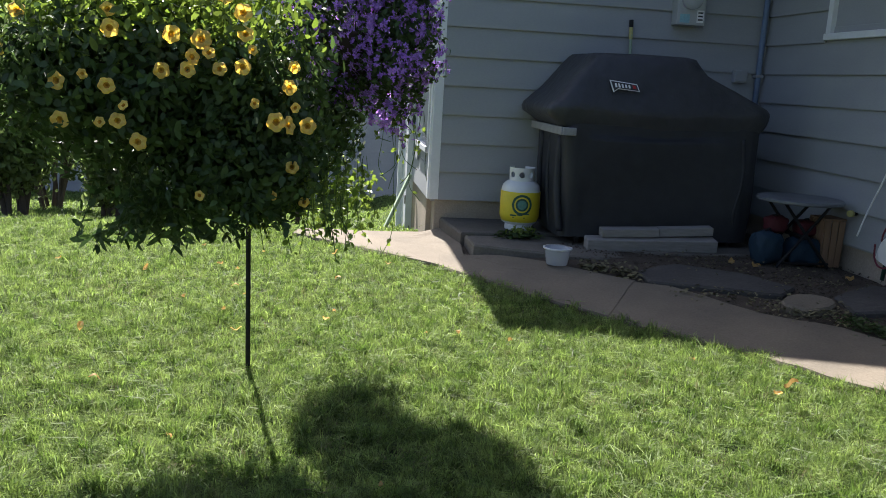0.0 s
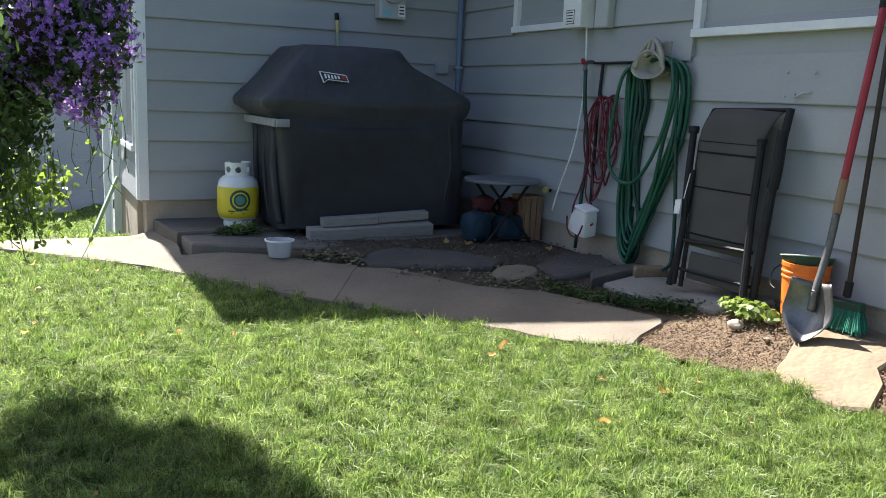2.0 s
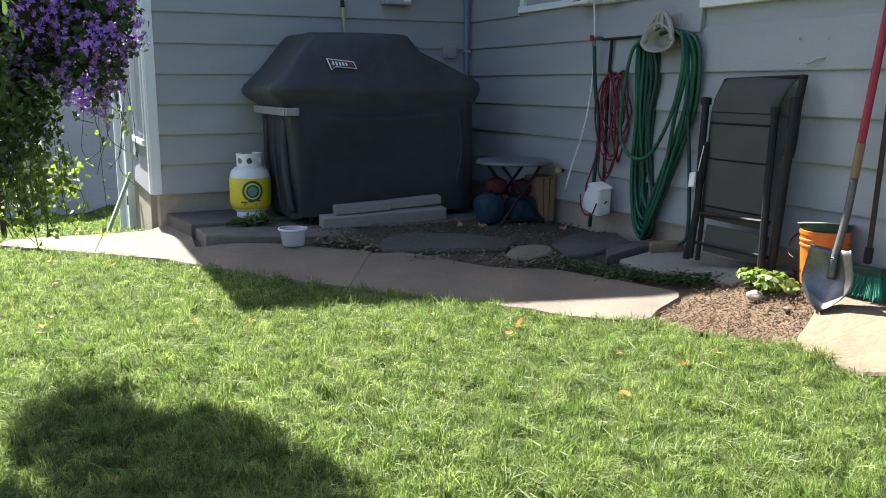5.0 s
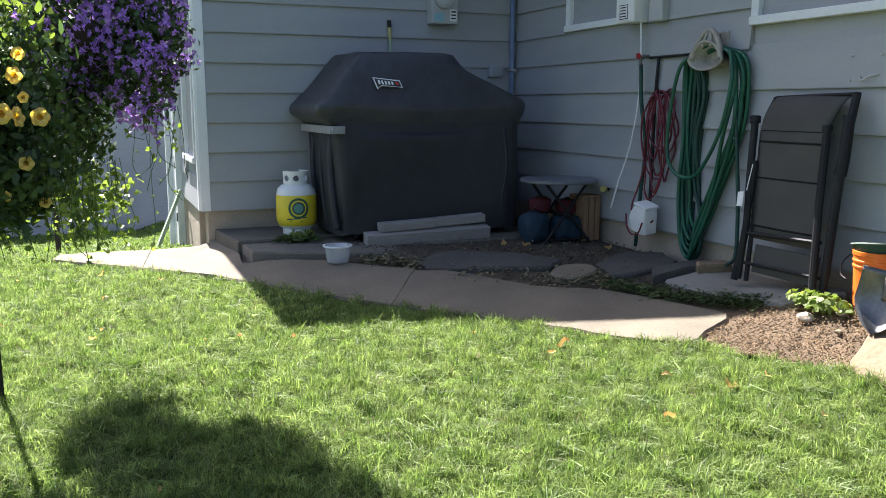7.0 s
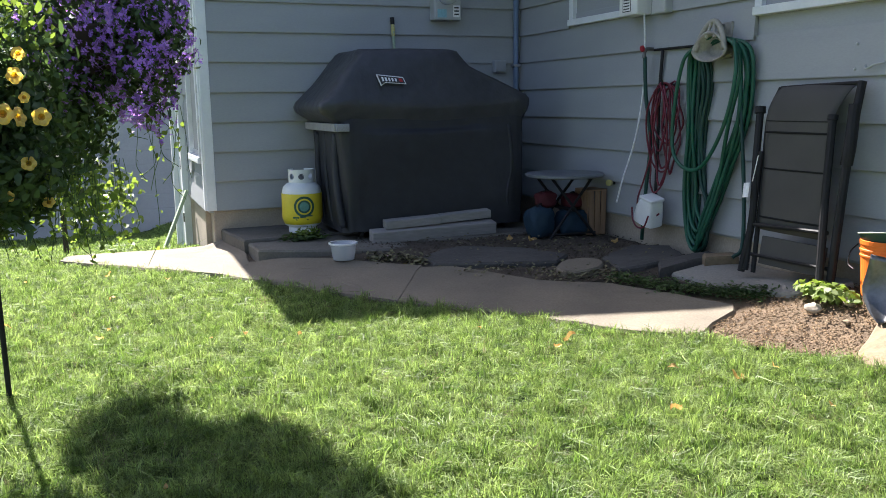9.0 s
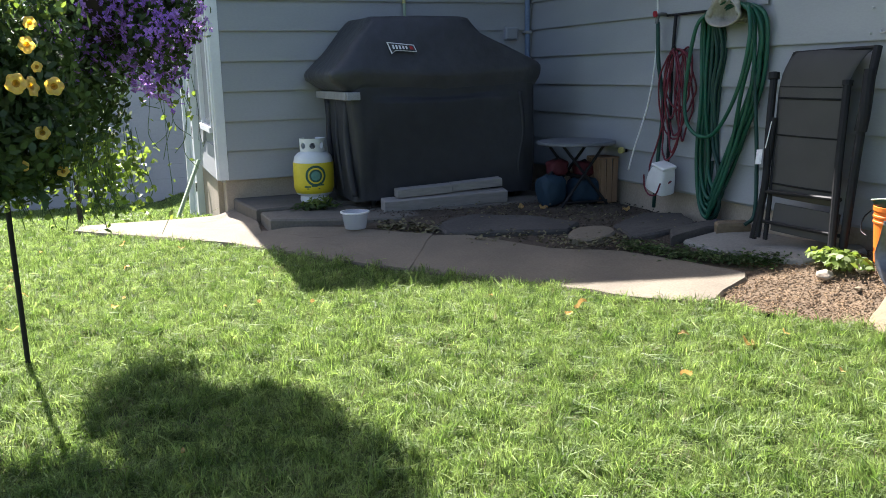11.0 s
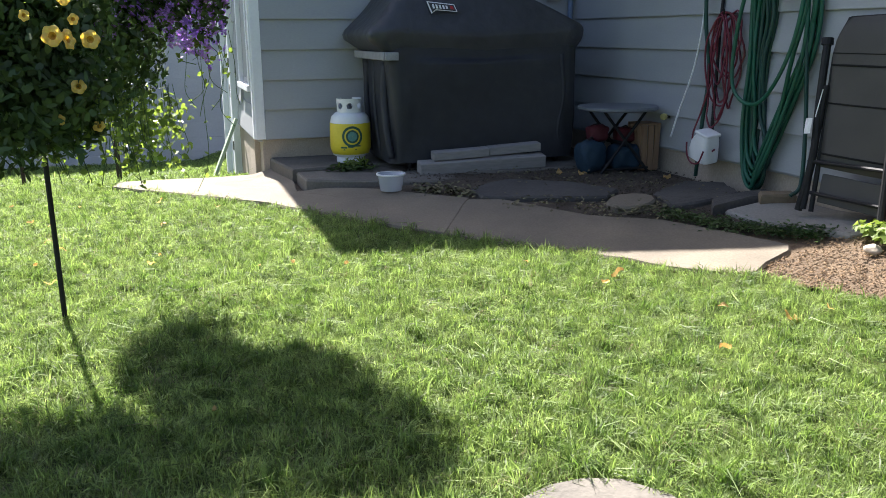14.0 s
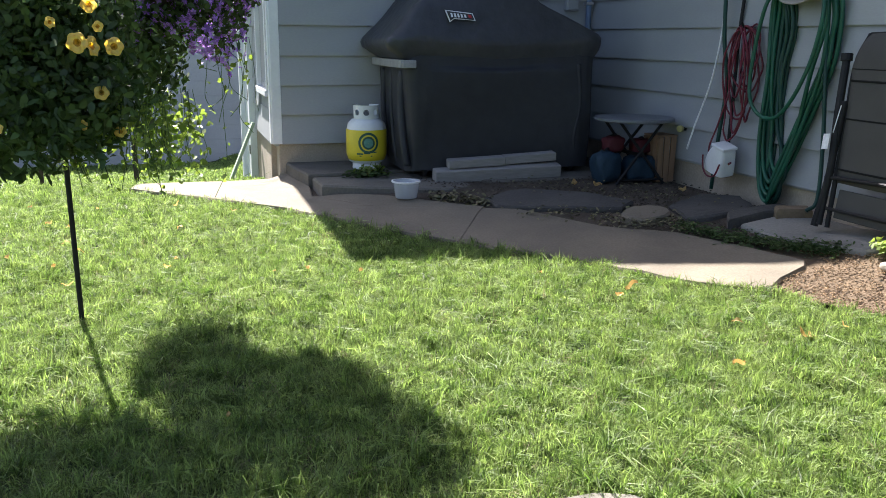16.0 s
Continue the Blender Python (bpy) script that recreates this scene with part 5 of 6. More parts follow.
def leaf_soup(name, centers, normals, length, width, material, parent, seed, kind="stuff", label=""):
    """Pointed folded leaves at given places, facing roughly along normals."""
    q = np.random.RandomState(seed)
    n = len(centers)
    c, nm = np.asarray(centers), np.asarray(normals)
    t = q.normal(0, 1, (n, 3))
    t -= nm * (t * nm).sum(1, keepdims=True)
    t /= np.linalg.norm(t, axis=1, keepdims=True) + 1e-9
    s = np.cross(nm, t)
    L = (length * q.uniform(0.6, 1.3, n))[:, None]
    W = (width * q.uniform(0.6, 1.3, n))[:, None]
    v = np.stack([c - t * L / 2, c - t * L * 0.18 + s * W / 2 + nm * W * 0.16, c + t * L * 0.22 + s * W * 0.42 + nm * W * 0.14, c + t * L / 2 - nm * L * 0.10,
                  c + t * L * 0.22 - s * W * 0.42 + nm * W * 0.14, c - t * L * 0.18 - s * W / 2 + nm * W * 0.16], 1)
    o = soup(name, v, 6, material, parent)
    return tagged(o, label, kind=kind)


def cloud(center, radii, n, seed, shell=0.55, lump=0.35, flat=0.35):
    """Places in a lumpy ellipsoid and outward directions."""
    q = np.random.RandomState(seed)
    d = q.normal(0, 1, (n, 3))
    d /= np.linalg.norm(d, axis=1, keepdims=True)
    lumps = np.array([1 + lump * noise.noise(Vector(v) * 2.3 + Vector((seed, 0, 0))) + 0.5 * lump * noise.noise(Vector(v) * 6 + Vector((0, seed, 0))) for v in d])
    r = (shell + (1 - shell) * q.rand(n) ** 0.6) * lumps
    p = np.asarray(center) + d * r[:, None] * np.asarray(radii)
    nm = d + q.normal(0, 0.7, (n, 3))
    nm /= np.linalg.norm(nm, axis=1, keepdims=True)
    return p, nm


def petal_flower(r=0.034):
    """A five-lobed trumpet flower, opening towards -y."""
    bm = bmesh.new()
    n = 30
    rows = []
    for rr, dy in ((0.12, 0.015), (0.36, 0.007), (0.8, 0.0), (1.0, 0.005)):
        row = []
        for i in range(n):
            a = 2 * math.pi * i / n
            lobe = 1 - 0.13 * (rr ** 2) * (0.5 + 0.5 * math.cos(5 * a + math.pi)) ** 2
            row.append(bm.verts.new((r * rr * lobe * math.cos(a), dy + 0.004 * math.sin(5 * a) * rr, r * rr * lobe * math.sin(a))))
        rows.append(row)
    for a, b in zip(rows, rows[1:]):
        for i in range(n):
            bm.faces.new((a[i], a[(i + 1) % n], b[(i + 1) % n], b[i]))
    bm.faces.new(rows[0])
    me = bpy.data.meshes.new("flower")
    bm.to_mesh(me)
    bm.free()
    me.materials.append(PETYEL), me.materials.append(THROAT)
    for p in me.polygons:
        p.use_smooth = True
        if max(math.hypot(me.vertices[i].co.x, me.vertices[i].co.z) for i in p.vertices) < r * 0.45:
            p.material_index = 1
    return me


hook = base("shepherd_hook", (-4.10, -3.42, -0.02), "black steel double plant hook standing in the lawn", "plant hook")
part("post", tube([(-4.095, -3.42, -0.1), (-4.10, -3.42, 1.0), (-4.105, -3.42, 2.3)], 0.0105, 10), BLACKM, hook)
part("arm", tube(smooth_path([(-4.105, -3.42, 2.1), (-4.16, -3.47, 2.30), (-4.32, -3.85, 2.33), (-4.38, -3.97, 2.2)], 8), 0.008, 8), BLACKM, hook)
part("arm", tube(smooth_path([(-4.105, -3.42, 2.1), (-4.03, -3.38, 2.32), (-3.78, -3.20, 2.36), (-3.66, -3.12, 2.22)], 8), 0.008, 8), BLACKM, hook)
part("foot", tube([(-4.095, -3.42, 0.0), (-4.03, -3.42, 0.01), (-4.03, -3.42, -0.1)], 0.006, 8), BLACKM, hook)


def hanging_pot(e, c, top):
    part("pot", lathe([(0.09, -0.20), (0.12, -0.19), (0.19, 0.0), (0.195, 0.012), (0.175, 0.012), (0.11, -0.17), (0.001, -0.18)], 32, c), DARKWOOD, e, "dark brown pot hidden by foliage", smooth=True)
    for k in range(3):
        a = 2.1 * k + 0.5
        part("hanger_wire", tube([(c[0] + 0.185 * math.cos(a), c[1] + 0.185 * math.sin(a), c[2]), (c[0], c[1], top)], 0.003, 6), BLACKM, e)


yb = base("yellow_flower_basket", (-4.38, -3.97, 1.0), "hanging basket overflowing with yellow trumpet flowers", "flower basket")
hanging_pot(yb, (-4.38, -3.97, 1.31), 2.2)
p, nm = cloud((-4.46, -3.98, 1.25), (0.58, 0.36, 0.29), 9500, 3, shell=0.25)
p2, nm2 = cloud((-4.13, -3.96, 1.02), (0.36, 0.30, 0.27), 5200, 4, shell=0.2)
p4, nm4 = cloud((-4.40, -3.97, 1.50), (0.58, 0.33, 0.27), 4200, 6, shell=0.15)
# the sun on the basket's top is put into this lighter leaf colour
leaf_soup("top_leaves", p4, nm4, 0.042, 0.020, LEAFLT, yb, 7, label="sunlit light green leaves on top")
p3, nm3 = cloud((-3.97, -3.90, 1.20), (0.27, 0.24, 0.36), 1500, 5, shell=0.2, lump=0.6)
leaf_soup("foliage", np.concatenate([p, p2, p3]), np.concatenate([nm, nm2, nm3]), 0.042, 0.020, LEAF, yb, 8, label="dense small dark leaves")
q = random.Random(21)
stems = bmesh.new()
lc, ln = [], []
for k in range(46):
    a = q.uniform(0, 2 * math.pi)
    x, y = -4.18 + 0.40 * math.cos(a) * q.uniform(0.5, 1), -3.97 + 0.30 * math.sin(a) * q.uniform(0.5, 1)
    z0, ln_ = 0.94, q.uniform(0.10, 0.24)
    pts = smooth_path([(x, y, z0), (x + q.uniform(-0.03, 0.03), y, z0 - ln_ * 0.5), (x + q.uniform(-0.08, 0.08), y + q.uniform(-0.05, 0.05), z0 - ln_)], 5)
    tube(pts, 0.002, 4, stems)
    for pt in pts[2:]:
        for s in range(2):
            lc.append(pt + Vector((q.uniform(-0.02, 0.02), q.uniform(-0.02, 0.02), q.uniform(-0.01, 0.01))))
            ln.append(Vector((q.uniform(-1, 1), q.uniform(-1, 1), q.uniform(0, 1))).normalized())
tagged(part("stem_tuft", stems, LEAF, yb), kind="stuff")
leaf_soup("hanging_leaves", lc, ln, 0.05, 0.017, LEAF, yb, 9, label="trailing pointed leaves")
vs_ = bmesh.new()
vc, vn = [], []
for k in range(30):
    x, y, ll = q.uniform(-4.05, -3.68), -3.95 + q.uniform(-0.16, 0.2), q.uniform(0.12, 0.34)
    pts = smooth_path([(x, y, 0.98), (x + q.uniform(-0.02, 0.02), y, 0.98 - ll * 0.5), (x + q.uniform(-0.05, 0.05), y + q.uniform(-0.04, 0.04), 0.98 - ll)], 8)
    tube(pts, 0.0015, 4, vs_)
    for pt in pts[2:]:
        if q.random() < 0.6:
            vc.append(pt + Vector((q.uniform(-0.012, 0.012), q.uniform(-0.012, 0.012), 0)))
            vn.append(Vector((q.uniform(-1, 1), q.uniform(-1, 1), q.uniform(0, 1))).normalized())
tagged(part("trailing_growth", vs_, LEAF, yb), kind="stuff")
leaf_soup("trailing_leaves", vc, vn, 0.026, 0.016, LEAFLT, yb, 12, label="small light green trailing leaves")
# a sprig of lance-shaped leaves under the basket
lc, ln = [], []
sprig = bmesh.new()
for k in range(9):
    x1 = -4.62 + 0.054 * k
    pts = smooth_path([(-4.39 + 0.018 * k, -3.96, 0.88), (-4.43 + 0.027 * k, -3.98, 0.79), (x1, -3.99 + 0.02 * (k % 3), 0.70 + 0.02 * (k % 2))], 6)
    tube(pts, 0.0022, 4, sprig)
    for pt in pts[4:]:
        for s in range(2):
            lc.append(pt + Vector((q.uniform(-0.03, 0.03), q.uniform(-0.02, 0.02), q.uniform(-0.02, 0.02))))
            ln.append(Vector((q.uniform(-0.5, 0.5), -1, q.uniform(-0.3, 0.8))).normalized())
tagged(part("sprig_stems", sprig, LEAF, yb), kind="stuff")
leaf_soup("lance_leaves", lc, ln, 0.072, 0.017, LEAF, yb, 10, label="long lance-shaped leaves")
FLOWER = petal_flower(0.030)
# flower heads on the camera's side of the mass: (x, z, size)
HEADS = [(-4.61, 1.45, 1), (-4.27, 1.43, 1.1), (-4.38, 1.44, 1), (-4.10, 1.46, 0.9), (-4.11, 1.54, 1), (-4.30, 1.36, 0.9), (-4.32, 1.31, 0.9), (-4.42, 1.30, 0.9), (-4.20, 1.32, 0.8), (-4.11, 1.33, 0.9),
         (-4.82, 1.24, 1), (-4.72, 1.27, 0.6), (-4.63, 1.23, 0.9), (-4.81, 1.09, 1), (-4.59, 1.10, 0.9), (-4.66, 1.09, 0.6), (-4.57, 1.16, 0.6), (-4.51, 1.02, 1), (-4.06, 1.19, 0.6), (-3.93, 1.26, 0.9),
         (-3.98, 1.12, 1.1), (-3.92, 1.11, 1.1), (-3.85, 1.11, 1), (-3.90, 1.18, 0.6), (-3.91, 1.34, 0.7), (-4.28, 0.81, 0.6), (-3.91, 0.94, 0.8), (-3.99, 0.82, 0.6), (-3.86, 0.80, 0.7), (-4.62, 1.52, 0.8), (-4.18, 1.60, 1), (-4.24, 1.38, 0.7), (-4.07, 1.40, 0.6), (-4.95, 1.5, 0.9), (-5.02, 1.35, 0.8)]
for x, z, s in HEADS:
    y = -3.97 - 0.37 * math.sqrt(max(0.05, 1 - ((x + 4.45) / 0.80) ** 2 - ((z - 1.22) / 0.62) ** 2))
    f = new("flower", FLOWER)
    f.parent = yb
    f.matrix_parent_inverse = yb.matrix_world.inverted()
    k = (y + 7.09) / 3.49
    f.matrix_basis = Matrix.Translation((-3.78 + (x + 3.78) * k, y, 1.327 + (z - 1.327) * k)) @ pose(0, 0, 0, q.uniform(-30, 15), q.uniform(0, 70), q.uniform(-35, 40)) @ Matrix.Scale(s, 4)

pb = base("purple_flower_basket", (-3.66, -3.12, 1.2), "hanging basket of small purple star flowers with trailing vines", "flower basket")
hanging_pot(pb, (-3.66, -3.12, 1.50), 2.2)
p, nm = cloud((-3.82, -3.09, 1.28), (0.27, 0.22, 0.44), 7000, 13, shell=0.2, lump=0.2)
pa, na = cloud((-3.48, -3.24, 1.48), (0.20, 0.26, 0.36), 3600, 14, shell=0.3)
leaf_soup("foliage", np.concatenate([p, pa]), np.concatenate([nm, na]), 0.036, 0.016, LEAF, pb, 14, label="small dark leaves under the flowers")
p, nm = cloud((-3.50, -3.22, 1.98), (0.30, 0.32, 0.36), 5200, 20, shell=0.2)
pc, nc = cloud((-3.78, -3.12, 2.02), (0.34, 0.30, 0.40), 4500, 24, shell=0.2)
leaf_soup("upper_foliage", np.concatenate([p, pc]), np.concatenate([nm, nc]), 0.036, 0.016, LEAF, pb, 22, label="small dark leaves in the crown")
q2 = np.random.RandomState(16)
star = []
for centre, radii, count, sd in (((-3.49, -3.26, 1.50), (0.21, 0.28, 0.43), 1500, 15), ((-3.52, -3.24, 1.95), (0.31, 0.34, 0.38), 1000, 25), ((-3.76, -3.18, 1.55), (0.24, 0.26, 0.36), 700, 26)):
    p, nm = cloud(centre, radii, count, sd, shell=0.72, lump=0.45)
    for c, d in zip(p, nm):
        u = np.cross(d, (0.3, 0.2, 0.93))
        u /= np.linalg.norm(u)
        v = np.cross(d, u)
        r = q2.uniform(0.009, 0.018)
        for k in range(5):
            a = 1.2566 * k + q2.uniform(0, 0.3)
            ax, bx_ = np.cos(a) * u + np.sin(a) * v, -np.sin(a) * u + np.cos(a) * v
            star.append([c, c + r * (0.65 * ax + 0.36 * bx_), c + r * (1.15 * ax) + d * 0.002, c + r * (0.65 * ax - 0.36 * bx_)])
tagged(soup("blossoms", np.array(star), 4, PETPUR, pb), "small violet star-shaped blossoms", kind="stuff")
vine = bmesh.new()
lc, ln = [], []
for k in range(34):
    if k < 20:
        x, y, z0, ll = q.uniform(-3.97, -3.58), -3.10 + q.uniform(-0.15, 0.12), 0.95, q.uniform(0.15, 0.48)
    else:
        x, y, z0, ll = q.uniform(-3.56, -3.33), -3.22 + q.uniform(-0.12, 0.10), 1.18, q.uniform(0.12, 0.42)
    if k == 33:
        x, y, ll = -3.46, -3.22, 0.70
    pts = smooth_path([(x, y, z0), (x + q.uniform(-0.03, 0.03), y + q.uniform(-0.03, 0.03), z0 - ll * 0.45), (x + q.uniform(-0.05, 0.05), y, z0 - ll * 0.8), (x + q.uniform(-0.07, 0.07), y + q.uniform(-0.04, 0.04), z0 - ll)], 7)
    tube(pts, 0.0016, 4, vine)
    for pt in pts[3:]:
        if q.random() < (0.55 if k < 20 else 0.2):
            lc.append(pt + Vector((q.uniform(-0.014, 0.014), q.uniform(-0.014, 0.014), 0)))
            ln.append(Vector((q.uniform(-1, 1), q.uniform(-1, 1), q.uniform(0.0, 1))).normalized())
tagged(part("vines", vine, LEAF, pb), kind="stuff")
leaf_soup("vine_leaves", lc, ln, 0.030, 0.019, LEAFLT, pb, 17, label="light green trailing leaves")
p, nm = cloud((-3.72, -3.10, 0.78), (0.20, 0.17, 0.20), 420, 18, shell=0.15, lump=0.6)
# lower leaves coloured lighter to stand for sun on them
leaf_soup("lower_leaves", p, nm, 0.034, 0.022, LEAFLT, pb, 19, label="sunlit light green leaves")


# ---------- shrubs behind the lawn ----------
def shrub(x, y, h, r, seed, n, label, mt=SHRUB):
    z = rise(x, y)
    s = base("shrub", (x, y, z), label, "shrub", group="shrubs behind the lawn")
    q = random.Random(seed)
    bm = bmesh.new()
    cs, ns = [], []
    for k in range(9):
        a = q.uniform(0, 6.28)
        hx, hy, hz = x + r * 0.75 * math.cos(a) * q.uniform(0.3, 1), y + r * 0.75 * math.sin(a) * q.uniform(0.3, 1), z + h * q.uniform(0.55, 0.95)
        path = smooth_path([(x + 0.1 * math.cos(a), y + 0.1 * math.sin(a), z - 0.05), ((x + hx) / 2 + q.uniform(-0.1, 0.1), (y + hy) / 2, z + h * 0.35), (hx, hy, hz)], 6)
        tube(path, 0.028, 7, bm, taper=0.25)
        for pt in path[5:]:
            c, d = cloud(pt, (r * 0.34, r * 0.34, h * 0.17), n // 70, seed * 50 + len(cs) % 997, shell=0.1)
            cs.append(c), ns.append(d)
    part("trunk", bm, BARK, s, "several thin brown stems")
    leaf_soup("crown", np.concatenate(cs), np.concatenate(ns), 0.085, 0.045, mt, s, seed, label="loose light green leaves")
    return s


shrub(-6.9, 1.9, 1.7, 0.85, 31, 5200, "leafy garden shrub at the edge of the lawn")
shrub(-6.0, 2.2, 1.15, 0.6, 32, 3600, "low sparse shrub at the edge of the lawn")
shrub(-7.9, 3.2, 2.6, 1.1, 33, 5200, "tall sunlit shrub behind the lawn")
shrub(-6.5, 4.6, 3.0, 1.0, 34, 5200, "tall light green shrub behind the flowers")
shrub(-7.6, 5.4, 3.4, 1.2, 35, 5200, "tall sunlit shrub before the neighbour's wall")


# ---------- litter, leaves, chips ----------
def scatter_chips(name, n, region, size, material, label, seed, test, lift=0.006):
    q = np.random.RandomState(seed)
    x, y = q.uniform(*region[0], n), q.uniform(*region[1], n)
    keep = np.array([test(a, b) for a, b in zip(x, y)])
    x, y = x[keep], y[keep]
    verts, faces = [], []
    for a, b in zip(x, y):
        z = rise(a, b) + lift
        s, t, th = size * q.uniform(0.5, 1.5), size * q.uniform(0.25, 0.6), q.uniform(0, 3.14)
        c, d = math.cos(th), math.sin(th)
        hh_, tl = size * q.uniform(0.15, 0.4), q.uniform(-0.3, 0.3)
        i = len(verts)
        for u, v, k in ((-s, -t * 0.6, 0), (s, -t, 0), (s * 0.8, t, 0), (-s * 0.9, t * 0.8, 0), (-s * 0.6, -t * 0.3, 1), (s * 0.6, -t * 0.5, 1), (s * 0.5, t * 0.5, 1), (-s * 0.5, t * 0.5, 1)):
            verts.append((a + (u * c - v * d) / 2, b + (u * d + v * c) / 2, z + k * hh_ + tl * u * 0.5))
        faces += [(i, i + 1, i + 5, i + 4), (i + 1, i + 2, i + 6, i + 5), (i + 2, i + 3, i + 7, i + 6), (i + 3, i, i + 4, i + 7), (i + 4, i + 5, i + 6, i + 7)]
    return tagged(mesh_from(name, verts, faces, material), label, "chips", kind="stuff")


def bare(x, y):
    return x > lawn_edge(y) + 0.05


scatter_chips("gravel_chips", 8500, ((-1.1, -0.03), (-5.0, -3.3)), 0.0135, CHIPS, "brown gravel and wood chips on bare earth", 41, lambda x, y: bare(x, y) and gravel_here(x, y) and not (x < -0.5 and y > -3.7))
# these chips have the house's shade put into their darker colour
scatter_chips("soil_chips", 3500, ((-2.5, -0.03), (-3.4, -0.9)), 0.018, SHADECHIPS, "scattered chips on the shaded soil", 42, lambda x, y: bare(x, y) and x > -2.0 and (x + 2.0) * 0.74 + (y + 2.6) * 0.67 > 0.72)


def litter(name, n, path, spread, size, material, label, seed):
    """Curled leaves strewn along a line."""
    q = random.Random(seed)
    cs, ns = [], []
    for k in range(n):
        t = q.random() * (len(path) - 1)
        i = min(int(t), len(path) - 2)
        f = t - i
        x = path[i][0] + (path[i + 1][0] - path[i][0]) * f + q.gauss(0, spread)
        y = path[i][1] + (path[i + 1][1] - path[i][1]) * f + q.gauss(0, spread)
        cs.append((min(x, -0.03), y, rise(x, y) + 0.015 + q.random() * 0.03))
        ns.append(Vector((q.uniform(-0.6, 0.6), q.uniform(-0.6, 0.6), 1)).normalized())
    o = leaf_soup(name, cs, ns, size, size * 0.5, material, None, seed, label=label)
    o["category"] = "leaf litter"
    return o


litter("leaf_litter", 170, [(-1.96, -1.58), (-1.84, -1.72), (-1.70, -1.88)], 0.05, 0.044, LITTER, "pile of dried leaves at the slab's edge", 51)
litter("leaf_litter", 380, [(-1.55, -2.16), (-1.15, -2.52), (-1.0, -2.68), (-0.82, -2.88)], 0.08, 0.030, LITTER, "dried leaves strewn along the shaded walk", 52)
litter("weeds", 1500, [(-0.84, -2.86), (-0.68, -3.20), (-0.50, -3.42), (-0.39, -3.66)], 0.045, 0.028, LEAF, "low dark green weeds along the slab", 53)
litter("weeds", 120, [(-2.36, -0.78), (-2.14, -0.76)], 0.05, 0.06, LEAF, "green weeds growing before the gas bottle", 54)
litter("bed_litter", 300, [(-1.3, -1.5), (-0.7, -2.0), (-0.5, -2.4)], 0.2, 0.026, LITTER, "scattered litter on dark soil", 55)

wd = base("weed", (-2.24, -0.74, 0.14), "small green weed growing before the gas bottle", "weed")
p, nm = cloud((-2.24, -0.75, 0.185), (0.12, 0.06, 0.055), 110, 64, shell=0.1)
p[:, 2] = np.maximum(p[:, 2], 0.15)
leaf_soup("leaves", p, nm, 0.05, 0.02, LEAFLT, wd, 65)
wst = bmesh.new()
for k in range(6):
    tube([(-2.24 + 0.01 * k, -0.75, 0.142), (-2.30 + 0.025 * k, -0.76 + 0.01 * (k % 3), 0.22)], 0.002, 4, wst)
part("stem_tuft", wst, LEAFLT, wd)
# leafy plant by the bucket
hp = base("leafy_plant", (-0.31, -3.98, 0.06), "low light green leafy plant wilting beside the bucket", "plant")
hz = rise(-0.31, -3.98)
p, nm = cloud((-0.31, -3.98, hz + 0.05), (0.09, 0.20, 0.045), 260, 61, shell=0.2)
p[:, 2] = np.maximum(p[:, 2], hz + 0.012)
nm[:, 2] = np.abs(nm[:, 2]) + 0.4
nm /= np.linalg.norm(nm, axis=1, keepdims=True)
leaf_soup("leaves", p, nm, 0.042, 0.032, LEAFLT, hp, 62, label="broad wilting leaves")
st_ = bmesh.new()
for k in range(7):
    a = k * 0.9
    tube(smooth_path([(-0.31, -3.98, hz), (-0.31 + 0.04 * math.cos(a), -3.98 + 0.06 * math.sin(a), hz + 0.06), (-0.31 + 0.09 * math.cos(a), -3.98 + 0.16 * math.sin(a), hz + 0.07)], 4), 0.003, 5, st_)
part("stem_tuft", st_, LEAFLT, hp)


def pebble(x, y, size, material, label, seed):
    bm = bmesh.new()
    bmesh.ops.create_icosphere(bm, subdivisions=3, radius=1)
    for v in bm.verts:
        v.co *= 1 + 0.25 * noise.noise(v.co * 1.3 + Vector((seed, 0, 0)))
        v.co = Vector((v.co.x * size[0], v.co.y * size[1], v.co.z * size[2])) + Vector((x, y, rise(x, y) + size[2] * 0.7))
    tagged(part("stone", bm, material, smooth=True), label, "stone")


pebble(-0.41, -4.0, (0.038, 0.044, 0.026), FOUND, "pale rounded stone beside the leafy plant", 1)
pebble(-0.30, -4.12, (0.030, 0.034, 0.030), FOUND, "small cream stone against the bucket", 2)
pebble(-0.42, -4.22, (0.018, 0.020, 0.012), STONE, "small reddish stone on the gravel", 3)

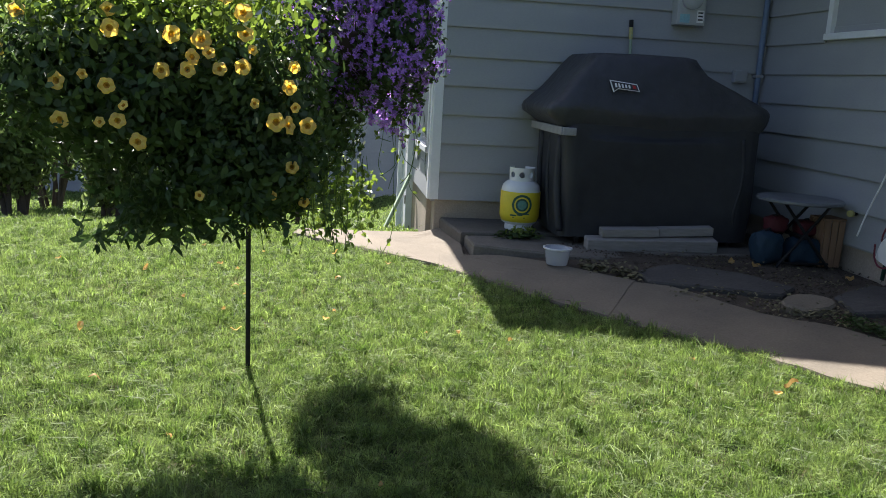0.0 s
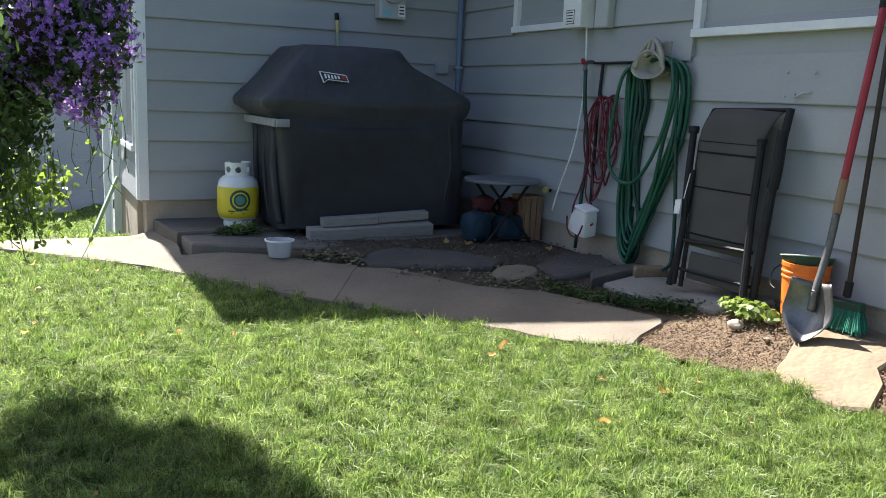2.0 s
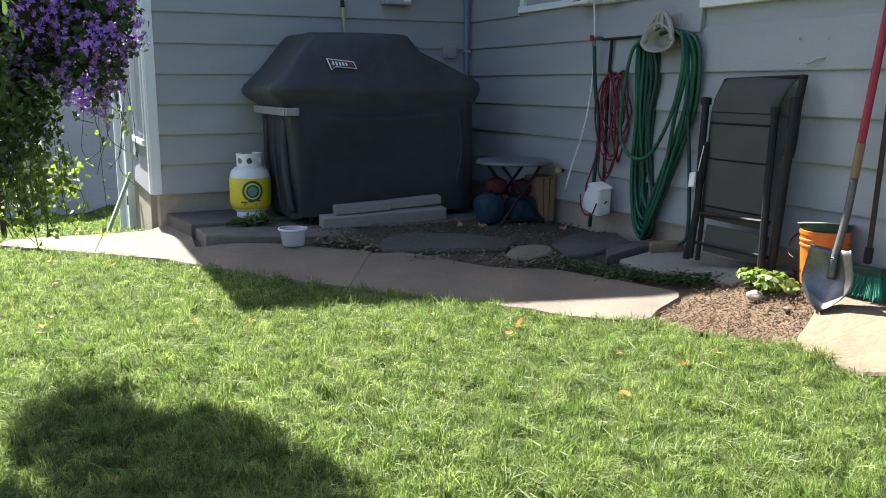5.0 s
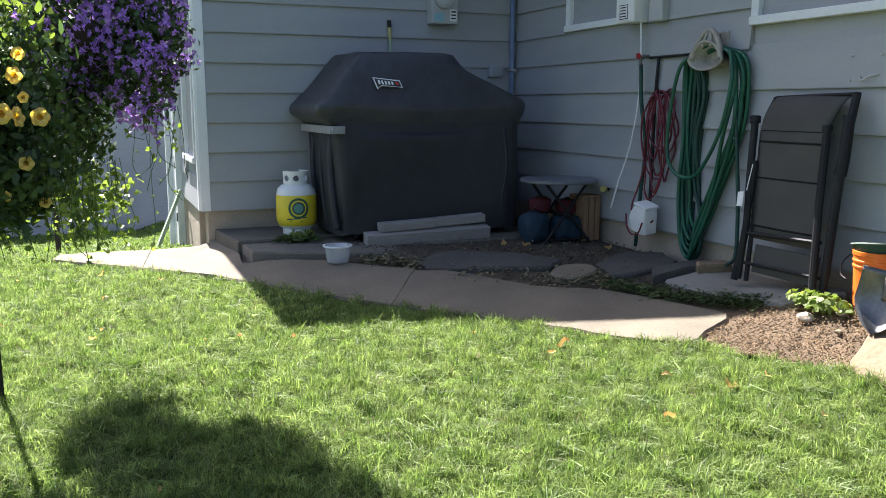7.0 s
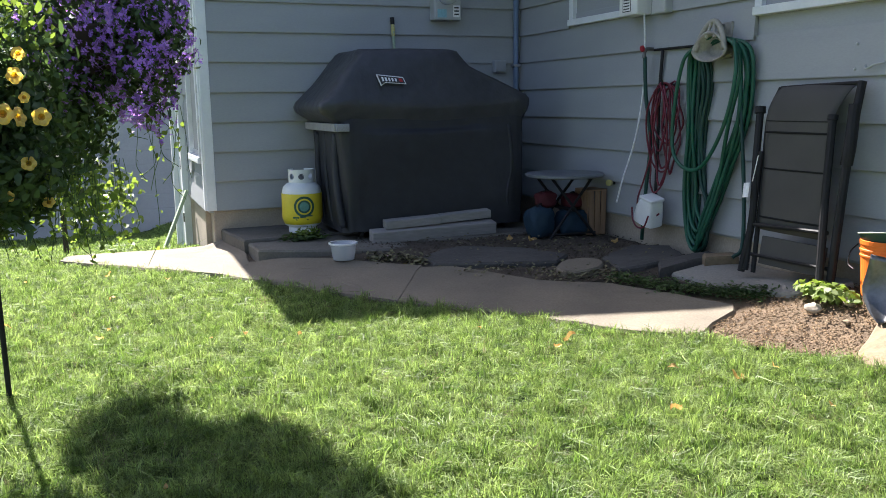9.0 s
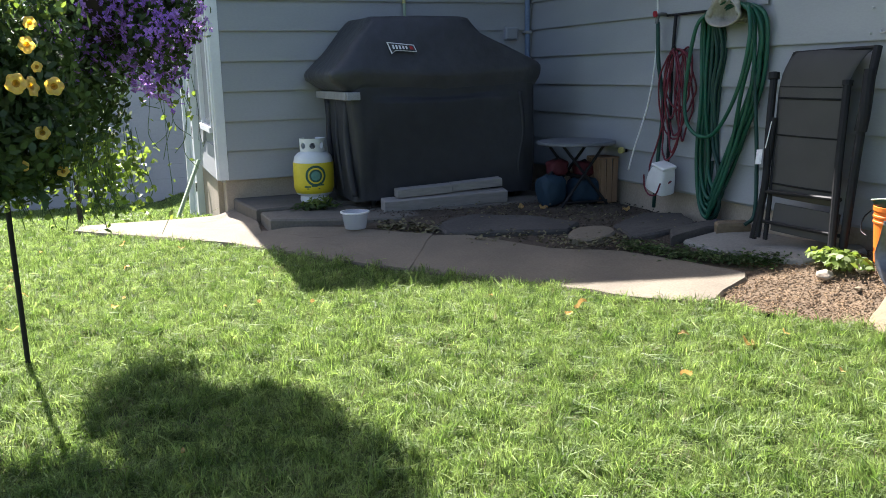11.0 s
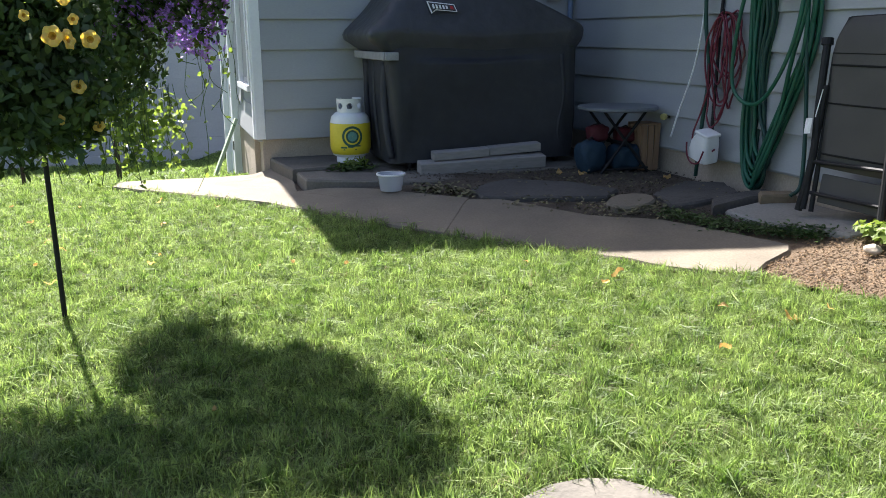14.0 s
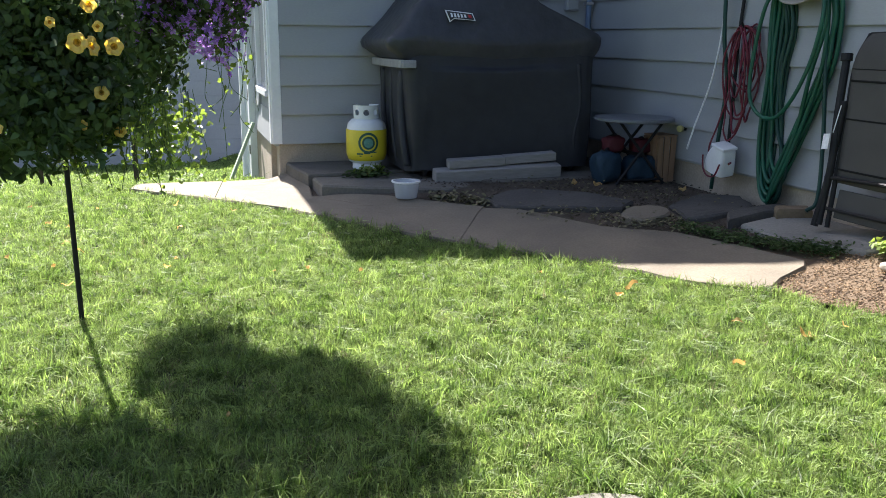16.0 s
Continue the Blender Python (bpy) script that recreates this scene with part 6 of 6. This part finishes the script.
# fallen leaves on the lawn
LEAFMESH = []
for k in range(4):
    bm = bmesh.new()
    n = 12
    mid = []
    for side in (-1, 1):
        row = [bm.verts.new((0.045 * (t / n - 0.5) * 2, side * 0.022 * math.sin(math.pi * (t / n) ** 0.8) * (1 + 0.15 * math.sin(t * 2.2 + k)), 0.012 * math.cos(t * 0.5 + k) + 0.008 * (k % 3))) for t in range(n + 1)]
        mid.append(row)
    sp_ = [bm.verts.new((0.045 * (t / n - 0.5) * 2, 0, 0.012 * math.cos(t * 0.5 + k) - 0.006)) for t in range(n + 1)]
    for row in mid:
        for t in range(n):
            bm.faces.new((sp_[t], sp_[t + 1], row[t + 1], row[t]))
    bmesh.ops.remove_doubles(bm, verts=bm.verts, dist=0.0005)
    me = bpy.data.meshes.new("fallen_leaf")
    bm.to_mesh(me)
    bm.free()
    me.materials.append(DRYLEAF)
    LEAFMESH.append(me)
q = random.Random(77)
spots = [(-1.283, -4.462, 1.5), (-1.75, -3.77, 0.9), (-1.62, -3.66, 1.2), (-1.45, -4.25, 1.0), (-1.05, -4.42, 0.7), (-4.9, -1.6, 1.0), (-4.55, -2.3, 1.0), (-4.3, -2.0, 0.9), (-4.2, -2.9, 1), (-3.75, -2.7, 0.9), (-4.95, -2.9, 1.1), (-4.7, -3.6, 1.0)]
for k in range(26):
    y = q.uniform(-5.0, -0.6)
    spots.append((q.uniform(-5.8, lawn_edge(y) - 0.3), y, q.uniform(0.5, 1.0)))
for k, (x, y, s) in enumerate(spots):
    f = new("fallen_leaf", LEAFMESH[k % 4])
    f.matrix_basis = Matrix.Translation((x, y, rise(x, y) + 0.038)) @ pose(0, 0, 0, q.uniform(-35, 35), q.uniform(-35, 35), q.uniform(0, 360)) @ Matrix.Scale(s * 0.62, 4)
    tagged(f, "dry orange leaf lying on the grass", "leaf", group="fallen leaves on the lawn")
for x, y in ((-0.92, -1.62), (-0.78, -1.70), (-0.30, -2.05)):
    f = new("fallen_leaf", LEAFMESH[1])
    f.matrix_basis = Matrix.Translation((x, y, rise(x, y) + 0.035)) @ pose(0, 0, 0, 10, 20, x * 900)
    tagged(f, "dry orange leaf lying on dark soil", "leaf", group="fallen leaves on the soil")
